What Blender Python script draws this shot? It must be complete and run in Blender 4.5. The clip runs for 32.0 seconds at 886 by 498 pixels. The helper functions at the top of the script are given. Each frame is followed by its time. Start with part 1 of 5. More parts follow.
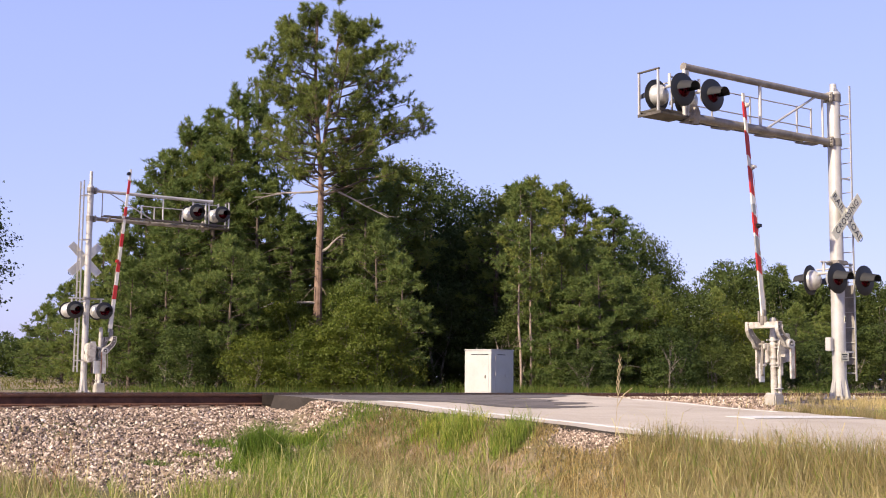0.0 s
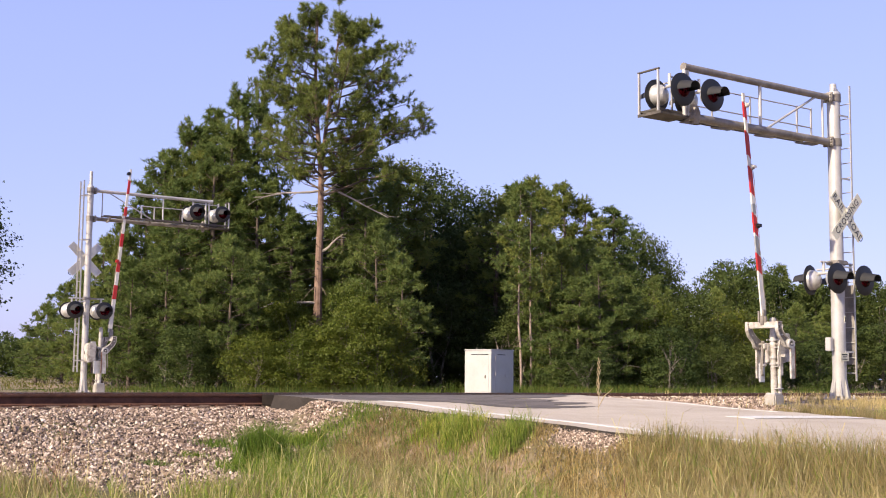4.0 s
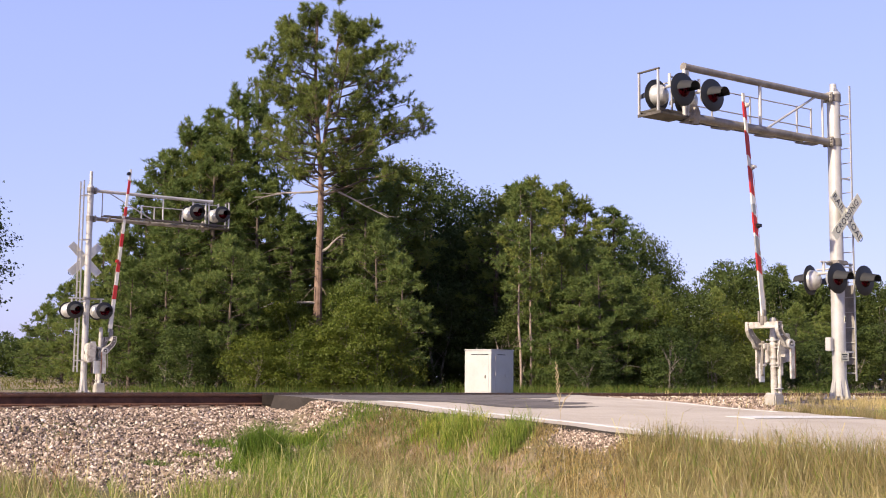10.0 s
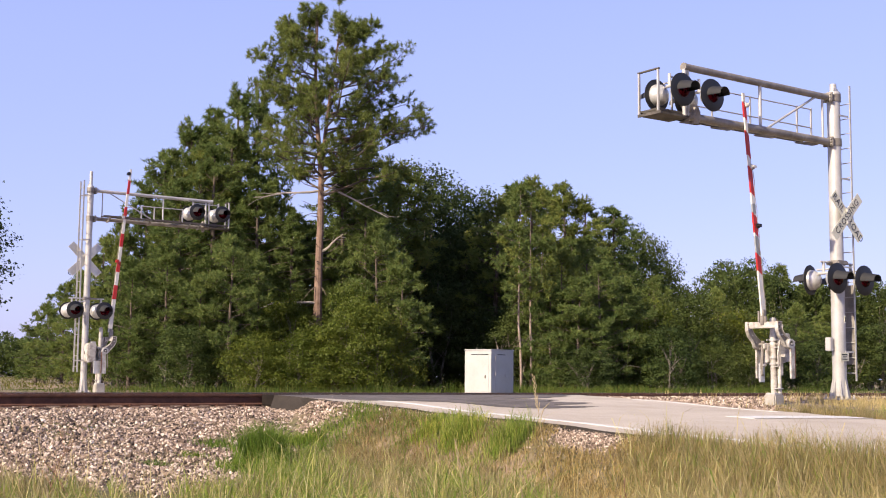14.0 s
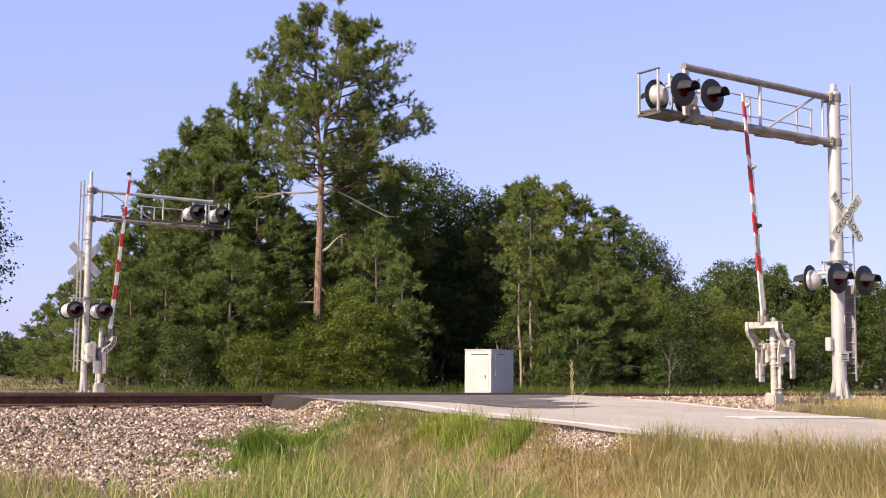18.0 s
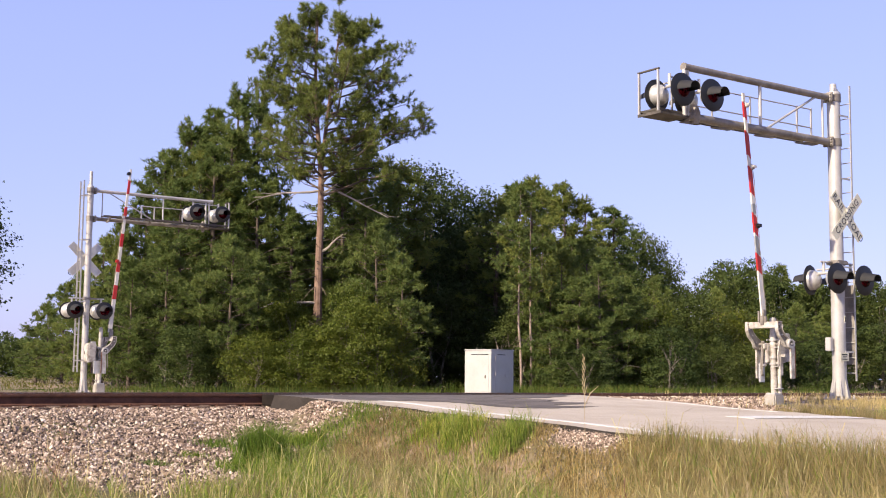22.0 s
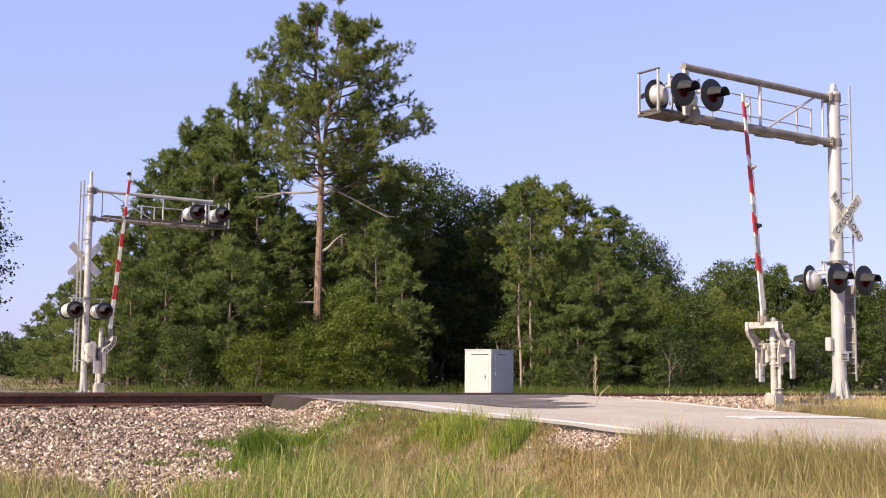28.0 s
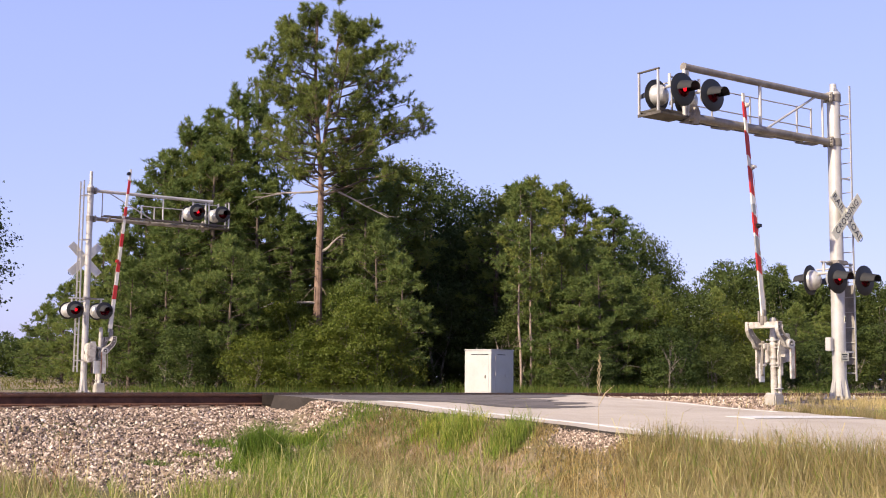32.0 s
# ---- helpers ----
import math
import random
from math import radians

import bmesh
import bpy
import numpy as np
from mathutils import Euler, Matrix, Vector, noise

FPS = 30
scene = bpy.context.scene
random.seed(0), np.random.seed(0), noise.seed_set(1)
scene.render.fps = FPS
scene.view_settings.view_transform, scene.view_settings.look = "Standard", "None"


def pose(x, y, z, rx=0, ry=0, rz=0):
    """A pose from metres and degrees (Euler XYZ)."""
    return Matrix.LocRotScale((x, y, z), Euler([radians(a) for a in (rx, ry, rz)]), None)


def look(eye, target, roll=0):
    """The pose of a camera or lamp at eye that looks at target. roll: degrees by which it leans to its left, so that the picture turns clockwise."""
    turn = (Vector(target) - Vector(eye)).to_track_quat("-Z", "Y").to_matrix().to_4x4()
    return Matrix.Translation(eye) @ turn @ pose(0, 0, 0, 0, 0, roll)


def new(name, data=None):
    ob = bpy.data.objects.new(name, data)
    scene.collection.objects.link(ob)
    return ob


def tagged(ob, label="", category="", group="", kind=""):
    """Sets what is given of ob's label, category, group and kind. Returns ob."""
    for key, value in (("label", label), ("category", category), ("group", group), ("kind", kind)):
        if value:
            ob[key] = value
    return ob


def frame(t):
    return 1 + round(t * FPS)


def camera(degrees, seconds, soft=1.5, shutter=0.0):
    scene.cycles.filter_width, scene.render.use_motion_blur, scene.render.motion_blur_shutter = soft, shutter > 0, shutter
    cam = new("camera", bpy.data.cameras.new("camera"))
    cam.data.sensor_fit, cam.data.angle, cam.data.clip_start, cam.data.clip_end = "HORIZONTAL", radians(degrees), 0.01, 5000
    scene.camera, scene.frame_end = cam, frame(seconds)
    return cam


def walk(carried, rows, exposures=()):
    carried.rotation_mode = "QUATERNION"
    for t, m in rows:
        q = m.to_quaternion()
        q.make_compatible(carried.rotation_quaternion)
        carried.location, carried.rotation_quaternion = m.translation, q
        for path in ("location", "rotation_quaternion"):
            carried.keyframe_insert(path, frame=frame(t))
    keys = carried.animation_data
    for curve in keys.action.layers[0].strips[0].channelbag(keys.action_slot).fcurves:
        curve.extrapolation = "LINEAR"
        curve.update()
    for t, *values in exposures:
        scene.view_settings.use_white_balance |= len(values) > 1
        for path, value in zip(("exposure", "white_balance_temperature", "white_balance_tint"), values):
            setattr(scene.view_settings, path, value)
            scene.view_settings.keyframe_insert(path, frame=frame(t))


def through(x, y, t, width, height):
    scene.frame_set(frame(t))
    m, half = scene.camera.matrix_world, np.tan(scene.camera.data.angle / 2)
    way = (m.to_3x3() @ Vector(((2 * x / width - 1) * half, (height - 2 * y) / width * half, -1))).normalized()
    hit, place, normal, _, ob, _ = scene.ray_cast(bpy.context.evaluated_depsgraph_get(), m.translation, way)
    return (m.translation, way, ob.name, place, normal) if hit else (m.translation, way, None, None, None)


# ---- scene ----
# ---------- camera ----------
cam = camera(39.24, 32.0, soft=1.08)
EYE = (0.0, 0.0, 0.28)
VIEW = look(EYE, (0.0, 100.0, 0.28 + 10.318), roll=0.55)
walk(cam, [(0.0, VIEW), (32.0, VIEW)], exposures=[(0.0, 0.72), (32.0, 0.72)])

# ---------- world and sun ----------
SUN_TO = Vector((-0.719, -0.695, 0.0)).normalized()
SUN_EL = radians(33)
world = bpy.data.worlds.new("sky")
scene.world = world
world.use_nodes = True
wn = world.node_tree.nodes
wl = world.node_tree.links
wn.clear()
sky = wn.new("ShaderNodeTexSky")
sky.sky_type = "NISHITA"
sky.sun_disc = False
sky.sun_elevation = SUN_EL
sky.sun_rotation = radians(226)
sky.air_density = 1.0
sky.dust_density = 1.0
sky.ozone_density = 3.0
bg = wn.new("ShaderNodeBackground")
bg.inputs["Strength"].default_value = 0.104
tint = wn.new("ShaderNodeMix")
tint.data_type = "RGBA"
tint.blend_type = "MULTIPLY"
tint.inputs["Factor"].default_value = 1.0
tint.inputs["B"].default_value = (1.30, 1.02, 1.24, 1.0)
wout = wn.new("ShaderNodeOutputWorld")
wl.new(sky.outputs["Color"], tint.inputs["A"])
haze = wn.new("ShaderNodeMix")
haze.data_type = "RGBA"
up = wn.new("ShaderNodeTexCoord")
split = wn.new("ShaderNodeSeparateXYZ")
thick = wn.new("ShaderNodeMapRange")
thick.inputs["From Min"].default_value = 0.25
thick.inputs["From Max"].default_value = 0.75
thick.inputs["To Min"].default_value = 0.6
thick.inputs["To Max"].default_value = 0.05
wl.new(up.outputs["Generated"], split.inputs["Vector"])
wl.new(split.outputs["Z"], thick.inputs["Value"])
wl.new(thick.outputs["Result"], haze.inputs["Factor"])
haze.inputs["B"].default_value = (3.04, 3.53, 6.55, 1.0)
wl.new(tint.outputs["Result"], haze.inputs["A"])
wl.new(haze.outputs["Result"], bg.inputs["Color"])
wl.new(bg.outputs["Background"], wout.inputs["Surface"])

sun_data = bpy.data.lights.new("sun", "SUN")
sun_data.energy = 5.4
sun_data.angle = radians(0.6)
sun_data.color = (1.0, 0.845, 0.63)
sun = new("sun", sun_data)
to_sun = Vector((SUN_TO.x * math.cos(SUN_EL), SUN_TO.y * math.cos(SUN_EL), math.sin(SUN_EL)))
sun.matrix_world = look(to_sun * 200, (0, 0, 0))

# ---------- plan: a runs along the track, n along the road ----------
AX = Vector((0.8165, 0.5774, 0.0))
NX = Vector((-0.5774, 0.8165, 0.0))
TRACK_TURN = math.degrees(math.atan2(AX.y, AX.x))
RAIL_N, RAIL_N2 = 19.9, 21.40
ROAD_A0, ROAD_A1 = 10.55, 17.15


def plan(a, n, z=0.0):
    p = AX * a + NX * n
    return Vector((p.x, p.y, z))


def to_plan(x, y):
    return x * AX.x + y * AX.y, x * NX.x + y * NX.y


def road_z(n):
    return np.interp(n, [0, 8, 10.8, 12.3, 15, 16.5, 18.2, 19.3, 22.0, 23.6, 27, 31, 60],
                     [-0.60, -0.45, -0.38, -0.31, -0.22, -0.14, -0.09, -0.055, -0.055, -0.12, -0.32, -0.47, -0.72])


def smooth(e0, e1, v):
    t = np.clip((v - e0) / (e1 - e0), 0, 1)
    return t * t * (3 - 2 * t)


def ground_z(x, y):
    """Height of the bare ground."""
    x, y = np.asarray(x, float), np.asarray(y, float)
    a, n = to_plan(x, y)
    lip, brow = np.interp(n, [14.5, 16.6, 17.8, 19], [8.9, 8.9, 9.6, 10.25]), np.interp(n, [14.5, 16.6, 18.2, 19], [10.3, 10.05, 10.35, 10.9])
    left = np.interp(n, [6, 10.5, 12.7, 15.0, 17.6, 18.7, 19.3, 22.3, 23.2, 27, 40],
                     [-1.04, -1.02, -1.0, -0.86, -0.47, -0.33, -0.29, -0.29, -0.34, -0.46, -0.48])
    right = np.interp(n, [0, 8, 11, 13, 15, 17.5, 19.3, 22.3, 23.2, 27, 40],
                      [-0.85, -0.62, -0.50, -0.36, -0.20, -0.17, -0.13, -0.14, -0.32, -0.46, -0.48])
    near = road_z(n) - 0.035
    z = left + (near - left) * smooth(lip, brow, a)
    z = z + (right - z) * smooth(17.1, 18.0, a)
    lumps = (0.05 * np.sin(0.9 * x + 1.3) * np.sin(0.8 * y) + 0.03 * np.sin(2.3 * x + y) * np.sin(2.1 * y - 0.7 * x))
    calm = 1 - smooth(17.5, 19.0, n) * (1 - smooth(22.5, 26, n))
    calm = calm * (1 - smooth(9.8, 10.3, a) * (1 - smooth(17.3, 18.4, a)))
    return z + lumps * calm


# ---------- materials ----------
def material(name):
    m = bpy.data.materials.new(name)
    m.use_nodes = True
    nodes, links = m.node_tree.nodes, m.node_tree.links
    return m, nodes, links, nodes["Principled BSDF"]


def noise_node(nodes, links, scale, detail=4.0, rough=0.6, coord="Object"):
    tc = nodes.new("ShaderNodeTexCoord")
    nz = nodes.new("ShaderNodeTexNoise")
    nz.inputs["Scale"].default_value = scale
    nz.inputs["Detail"].default_value = detail
    nz.inputs["Roughness"].default_value = rough
    links.new(tc.outputs[coord], nz.inputs["Vector"])
    return nz


def ramp_node(nodes, links, source, stops):
    r = nodes.new("ShaderNodeValToRGB")
    while len(r.color_ramp.elements) < len(stops):
        r.color_ramp.elements.new(0.5)
    for e, (pos, col) in zip(r.color_ramp.elements, stops):
        e.position = pos
        e.color = (*col, 1.0)
    links.new(source, r.inputs["Fac"])
    return r


def mix_node(nodes, links, fac, a, b, mode="MIX"):
    m = nodes.new("ShaderNodeMix")
    m.data_type = "RGBA"
    m.blend_type = mode
    for sock, v in ((m.inputs["Factor"], fac), (m.inputs["A"], a), (m.inputs["B"], b)):
        if isinstance(v, (int, float)):
            sock.default_value = v
        elif isinstance(v, tuple):
            sock.default_value = (*v, 1.0)
        else:
            links.new(v, sock)
    return m.outputs["Result"]


def surface(name, dark, light, scale=3.0, grain=60.0, rough=0.7, metal=0.0, bump=0.15, vary=0.0, coord="Object"):
    """A surface with stains at one scale and grain at another."""
    m, nodes, links, bsdf = material(name)
    big = noise_node(nodes, links, scale, 5, 0.65, coord)
    small = noise_node(nodes, links, grain, 3, 0.6, coord)
    r = ramp_node(nodes, links, big.outputs["Fac"], [(0.3, dark), (0.7, light)])
    g = ramp_node(nodes, links, small.outputs["Fac"], [(0.25, (0.72, 0.72, 0.72)), (0.75, (1.0, 1.0, 1.0))])
    col = mix_node(nodes, links, 1.0, r.outputs["Color"], g.outputs["Color"], "MULTIPLY")
    if vary:
        oi = nodes.new("ShaderNodeObjectInfo")
        v = ramp_node(nodes, links, oi.outputs["Random"], [(0.0, (1 - vary,) * 3), (1.0, (1.0, 1.0, 1.0))])
        col = mix_node(nodes, links, 1.0, col, v.outputs["Color"], "MULTIPLY")
    links.new(col, bsdf.inputs["Base Color"])
    bsdf.inputs["Roughness"].default_value = rough
    bsdf.inputs["Metallic"].default_value = metal
    if bump:
        b = nodes.new("ShaderNodeBump")
        b.inputs["Strength"].default_value = bump
        b.inputs["Distance"].default_value = 0.02
        links.new(small.outputs["Fac"], b.inputs["Height"])
        links.new(b.outputs["Normal"], bsdf.inputs["Normal"])
    return m


def leaf_material(name, tones, through=0.35, rough=0.55, patch=0.35, spread_of=1.0):
    """Leaves or blades: a tone for each piece, some light passing through."""
    m, nodes, links, bsdf = material(name)
    geo = nodes.new("ShaderNodeNewGeometry")
    mean = [sum(c[i] for c in tones) / len(tones) for i in range(3)]
    tones = [tuple(mean[i] + (c[i] - mean[i]) * spread_of for i in range(3)) for c in tones]
    r = ramp_node(nodes, links, geo.outputs["Random Per Island"], [(i / (len(tones) - 1), c) for i, c in enumerate(tones)])
    nz = noise_node(nodes, links, patch, 3, 0.6, "Object")
    v = ramp_node(nodes, links, nz.outputs["Fac"], [(0.3, (0.62, 0.66, 0.6)), (0.7, (1.15, 1.1, 1.0))])
    col = mix_node(nodes, links, 1.0, r.outputs["Color"], v.outputs["Color"], "MULTIPLY")
    oi = nodes.new("ShaderNodeObjectInfo")
    o = ramp_node(nodes, links, oi.outputs["Random"], [(0.0, (0.74, 0.80, 0.82)), (0.5, (0.97, 0.98, 1.0)), (1.0, (1.14, 1.04, 0.88))])
    col = mix_node(nodes, links, 1.0, col, o.outputs["Color"], "MULTIPLY")
    links.new(col, bsdf.inputs["Base Color"])
    bsdf.inputs["Roughness"].default_value = rough
    bsdf.inputs["Specular IOR Level"].default_value = 0.15
    tr = nodes.new("ShaderNodeBsdfTranslucent")
    links.new(col, tr.inputs["Color"])
    mx = nodes.new("ShaderNodeMixShader")
    mx.inputs["Fac"].default_value = through
    links.new(bsdf.outputs["BSDF"], mx.inputs[1])
    links.new(tr.outputs["BSDF"], mx.inputs[2])
    links.new(mx.outputs["Shader"], nodes["Material Output"].inputs["Surface"])
    return m


STEEL = surface("galvanised_steel", (0.42, 0.403, 0.386), (0.571, 0.554, 0.538), 2.2, 170, 0.42, 0.25, 0.06)
STEEL_DULL = surface("weathered_steel", (0.17, 0.149, 0.128), (0.357, 0.327, 0.297), 3.0, 40, 0.6, 0.3, 0.08)
ALU = surface("cast_aluminium", (0.48, 0.48, 0.47), (0.66, 0.65, 0.64), 6.0, 120, 0.35, 0.4, 0.05)
BLACK = surface("black_enamel", (0.005, 0.005, 0.006), (0.013, 0.013, 0.015), 5.0, 60, 0.5, 0.0, 0.04)
DARK_GREY = surface("dark_grey_enamel", (0.010, 0.010, 0.013), (0.021, 0.021, 0.026), 5.0, 60, 0.75, 0.0, 0.04)
CONCRETE = surface("concrete", (0.306, 0.281, 0.246), (0.442, 0.416, 0.374), 3.0, 50, 0.9, 0.0, 0.25)
WHITE_PAINT = surface("aluminium_paint", (0.24, 0.205, 0.17), (0.68, 0.65, 0.605), 7.0, 50, 0.5, 0.0, 0.05)
CABINET_PAINT = surface("cabinet_metal", (0.435, 0.435, 0.425), (0.515, 0.515, 0.505), 1.2, 160, 0.5, 0.1, 0.03)
SIGN_WHITE = surface("sign_sheeting", (0.74, 0.70, 0.51), (0.84, 0.81, 0.64), 4.0, 50, 0.45, 0.0, 0.03)
STRIPE_RED = surface("red_sheeting", (0.36, 0.0135, 0.0108), (0.495, 0.027, 0.0225), 6.0, 60, 0.4, 0.0, 0.03)
STRIPE_WHITE = surface("white_sheeting", (0.581, 0.554, 0.51), (0.704, 0.686, 0.651), 6.0, 60, 0.45, 0.0, 0.03)
STRIPE_GREY = surface("bare_board", (0.22, 0.238, 0.246), (0.334, 0.352, 0.361), 6.0, 60, 0.6, 0.0, 0.05)
RUST = surface("rusty_rail", (0.07, 0.031, 0.019), (0.155, 0.069, 0.041), 5.0, 60, 0.8, 0.2, 0.15)
RAIL_TOP = surface("polished_rail_head", (0.16, 0.14, 0.14), (0.3, 0.28, 0.27), 4.0, 80, 0.3, 0.9, 0.03)
TIE_WOOD = surface("weathered_tie", (0.0935, 0.0595, 0.0425), (0.23, 0.153, 0.119), 4.0, 40, 0.9, 0.0, 0.4, vary=0.4)
RUBBER = surface("crossing_rubber", (0.012, 0.0095, 0.008), (0.026, 0.021, 0.018), 3.0, 50, 0.9, 0.0, 0.2)
RUBBER.node_tree.nodes["Principled BSDF"].inputs["Specular IOR Level"].default_value = 0.1
ASPHALT = surface("worn_asphalt", (0.40, 0.348, 0.287), (0.525, 0.464, 0.395), 0.9, 55, 0.92, 0.0, 0.35)
PATCH = surface("darker_asphalt", (0.075, 0.064, 0.058), (0.16, 0.138, 0.126), 2.2, 55, 0.92, 0.0, 0.35)
ROAD_EDGE = surface("dark_asphalt_edge", (0.018, 0.014, 0.011), (0.042, 0.033, 0.027), 3.0, 40, 0.95, 0.0, 0.5)
LINE_WHITE = surface("road_paint_white", (0.522, 0.513, 0.495), (0.738, 0.729, 0.711), 7.0, 60, 0.7, 0.0, 0.15)
BARK_PINE = surface("pine_bark", (0.11, 0.068, 0.05), (0.30, 0.20, 0.15), 3.0, 14, 0.95, 0.0, 0.8)
BARK_DARK = surface("dark_pine_bark", (0.06, 0.045, 0.036), (0.17, 0.13, 0.105), 3.0, 14, 0.95, 0.0, 0.8)
BARK_PALE = surface("pale_pine_bark", (0.20, 0.15, 0.12), (0.40, 0.32, 0.27), 3.0, 14, 0.95, 0.0, 0.7)
BARK_GREY = surface("grey_bark", (0.10, 0.085, 0.07), (0.28, 0.24, 0.20), 3.0, 16, 0.95, 0.0, 0.7)
WEED = surface("dried_weed", (0.16, 0.08, 0.045), (0.34, 0.19, 0.11), 20.0, 60, 0.9, 0.0, 0.0)
DEADWOOD = surface("bleached_wood", (0.255, 0.221, 0.187), (0.425, 0.383, 0.34), 3.0, 20, 0.9, 0.0, 0.4)

NEEDLES = leaf_material("pine_needles", [(0.106, 0.166, 0.052), (0.155, 0.224, 0.066), (0.200, 0.255, 0.078), (0.266, 0.268, 0.094)], 0.42, 0.7, 0.5, 0.6)
LEAVES = leaf_material("broad_leaves", [(0.041, 0.067, 0.021), (0.062, 0.097, 0.027), (0.087, 0.119, 0.033), (0.115, 0.134, 0.04)], 0.3, 0.7, 0.55, 0.5)
# oak leaves; also put shade into the low shrubs under the pines
OAK = leaf_material("dark_oak_and_shade_leaves", [(0.045, 0.070, 0.024), (0.06, 0.09, 0.030), (0.078, 0.11, 0.036), (0.095, 0.125, 0.043)], 0.25, 0.7, 0.55, 0.5)
VINE = leaf_material("vine_leaves", [(0.07, 0.102, 0.018), (0.10, 0.14, 0.022), (0.13, 0.162, 0.027), (0.165, 0.17, 0.034)], 0.35, 0.5, 0.6, 0.6)
GRASS_GREEN = leaf_material("green_grass", [(0.155, 0.235, 0.04), (0.24, 0.325, 0.058), (0.35, 0.405, 0.092), (0.51, 0.47, 0.16)], 0.46, 0.55, 5.0)
GRASS_DRY = leaf_material("dry_grass", [(0.25, 0.198, 0.082), (0.385, 0.298, 0.15), (0.51, 0.41, 0.24), (0.29, 0.25, 0.09)], 0.4, 0.6, 5.0)
GRASS_STRAW = leaf_material("pale_straw", [(0.45, 0.378, 0.18), (0.558, 0.468, 0.243), (0.648, 0.558, 0.324), (0.495, 0.45, 0.198)], 0.3, 0.6, 5.0)
GRASS_PALE = leaf_material("bleached_grass", [(0.36, 0.31, 0.17), (0.44, 0.38, 0.23), (0.50, 0.44, 0.29), (0.33, 0.31, 0.14)], 0.3, 0.6, 5.0)
GRASS_LUSH = leaf_material("lush_grass", [(0.088, 0.167, 0.022), (0.132, 0.22, 0.0308), (0.185, 0.264, 0.044), (0.264, 0.308, 0.0792)], 0.4, 0.55, 5.0)
GRASS_FAR = leaf_material("verge_grass", [(0.042, 0.08, 0.015), (0.062, 0.11, 0.02), (0.09, 0.13, 0.027), (0.14, 0.15, 0.045)], 0.35, 0.55, 0.4)


GRASS_RUST = leaf_material("reddish_seeding_grass", [(0.24, 0.155, 0.075), (0.33, 0.22, 0.105), (0.42, 0.30, 0.15), (0.28, 0.23, 0.09)], 0.35, 0.6, 5.0)
GRASS_FIELD = leaf_material("pale_field_grass", [(0.08, 0.098, 0.028), (0.11, 0.125, 0.036), (0.14, 0.145, 0.046), (0.17, 0.16, 0.06)], 0.35, 0.6, 0.1)


def ground_material():
    m, nodes, links, bsdf = material("soil_and_turf")
    big = noise_node(nodes, links, 0.45, 6, 0.6)
    mid = noise_node(nodes, links, 5.0, 5, 0.65)
    fine = noise_node(nodes, links, 60.0, 3, 0.6)
    soil = ramp_node(nodes, links, mid.outputs["Fac"], [(0.3, (0.23, 0.155, 0.105)), (0.7, (0.42, 0.31, 0.23))])
    turf = ramp_node(nodes, links, mid.outputs["Fac"], [(0.3, (0.08, 0.085, 0.025)), (0.7, (0.19, 0.165, 0.065))])
    pick = ramp_node(nodes, links, big.outputs["Fac"], [(0.42, (0, 0, 0)), (0.60, (1, 1, 1))])
    col = mix_node(nodes, links, pick.outputs["Color"], turf.outputs["Color"], soil.outputs["Color"])
    g = ramp_node(nodes, links, fine.outputs["Fac"], [(0.25, (0.6, 0.6, 0.6)), (0.75, (1.05, 1.05, 1.05))])
    links.new(mix_node(nodes, links, 1.0, col, g.outputs["Color"], "MULTIPLY"), bsdf.inputs["Base Color"])
    bsdf.inputs["Roughness"].default_value = 0.95
    b = nodes.new("ShaderNodeBump")
    b.inputs["Strength"].default_value = 0.6
    b.inputs["Distance"].default_value = 0.03
    links.new(fine.outputs["Fac"], b.inputs["Height"])
    links.new(b.outputs["Normal"], bsdf.inputs["Normal"])
    return m


def stone_material(name):
    m, nodes, links, bsdf = material(name)
    geo = nodes.new("ShaderNodeNewGeometry")
    oi = nodes.new("ShaderNodeObjectInfo")
    add = nodes.new("ShaderNodeMath")
    add.operation = "ADD"
    fr = nodes.new("ShaderNodeMath")
    fr.operation = "FRACT"
    links.new(geo.outputs["Random Per Island"], add.inputs[0])
    links.new(oi.outputs["Random"], add.inputs[1])
    links.new(add.outputs[0], fr.inputs[0])
    r = ramp_node(nodes, links, fr.outputs[0], [(0.0, (0.045, 0.032, 0.026)), (0.38, (0.215, 0.155, 0.12)), (0.70, (0.39, 0.305, 0.245)), (1.0, (0.74, 0.64, 0.55))])
    nz = noise_node(nodes, links, 30.0, 4, 0.6)
    g = ramp_node(nodes, links, nz.outputs["Fac"], [(0.3, (0.72, 0.7, 0.68)), (0.7, (1.05, 1.03, 1.0))])
    links.new(mix_node(nodes, links, 1.0, r.outputs["Color"], g.outputs["Color"], "MULTIPLY"), bsdf.inputs["Base Color"])
    bsdf.inputs["Roughness"].default_value = 0.9
    return m


GROUND = ground_material()
STONE = stone_material("ballast_stone")


def lens_material():
    m, nodes, links, bsdf = material("red_lens")
    bsdf.inputs["Base Color"].default_value = (0.10, 0.0022, 0.008, 1)
    bsdf.inputs["Roughness"].default_value = 0.12
    bsdf.inputs["Transmission Weight"].default_value = 0.75
    bsdf.inputs["IOR"].default_value = 1.15
    return m


def glow_material():
    m, nodes, links, bsdf = material("lit_bulb")
    bsdf.inputs["Base Color"].default_value = (0.6, 0.02, 0.02, 1)
    bsdf.inputs["Emission Color"].default_value = (1.0, 0.05, 0.06, 1)
    bsdf.inputs["Emission Strength"].default_value = 4.0
    return m


LENS = lens_material()
GLOW = glow_material()


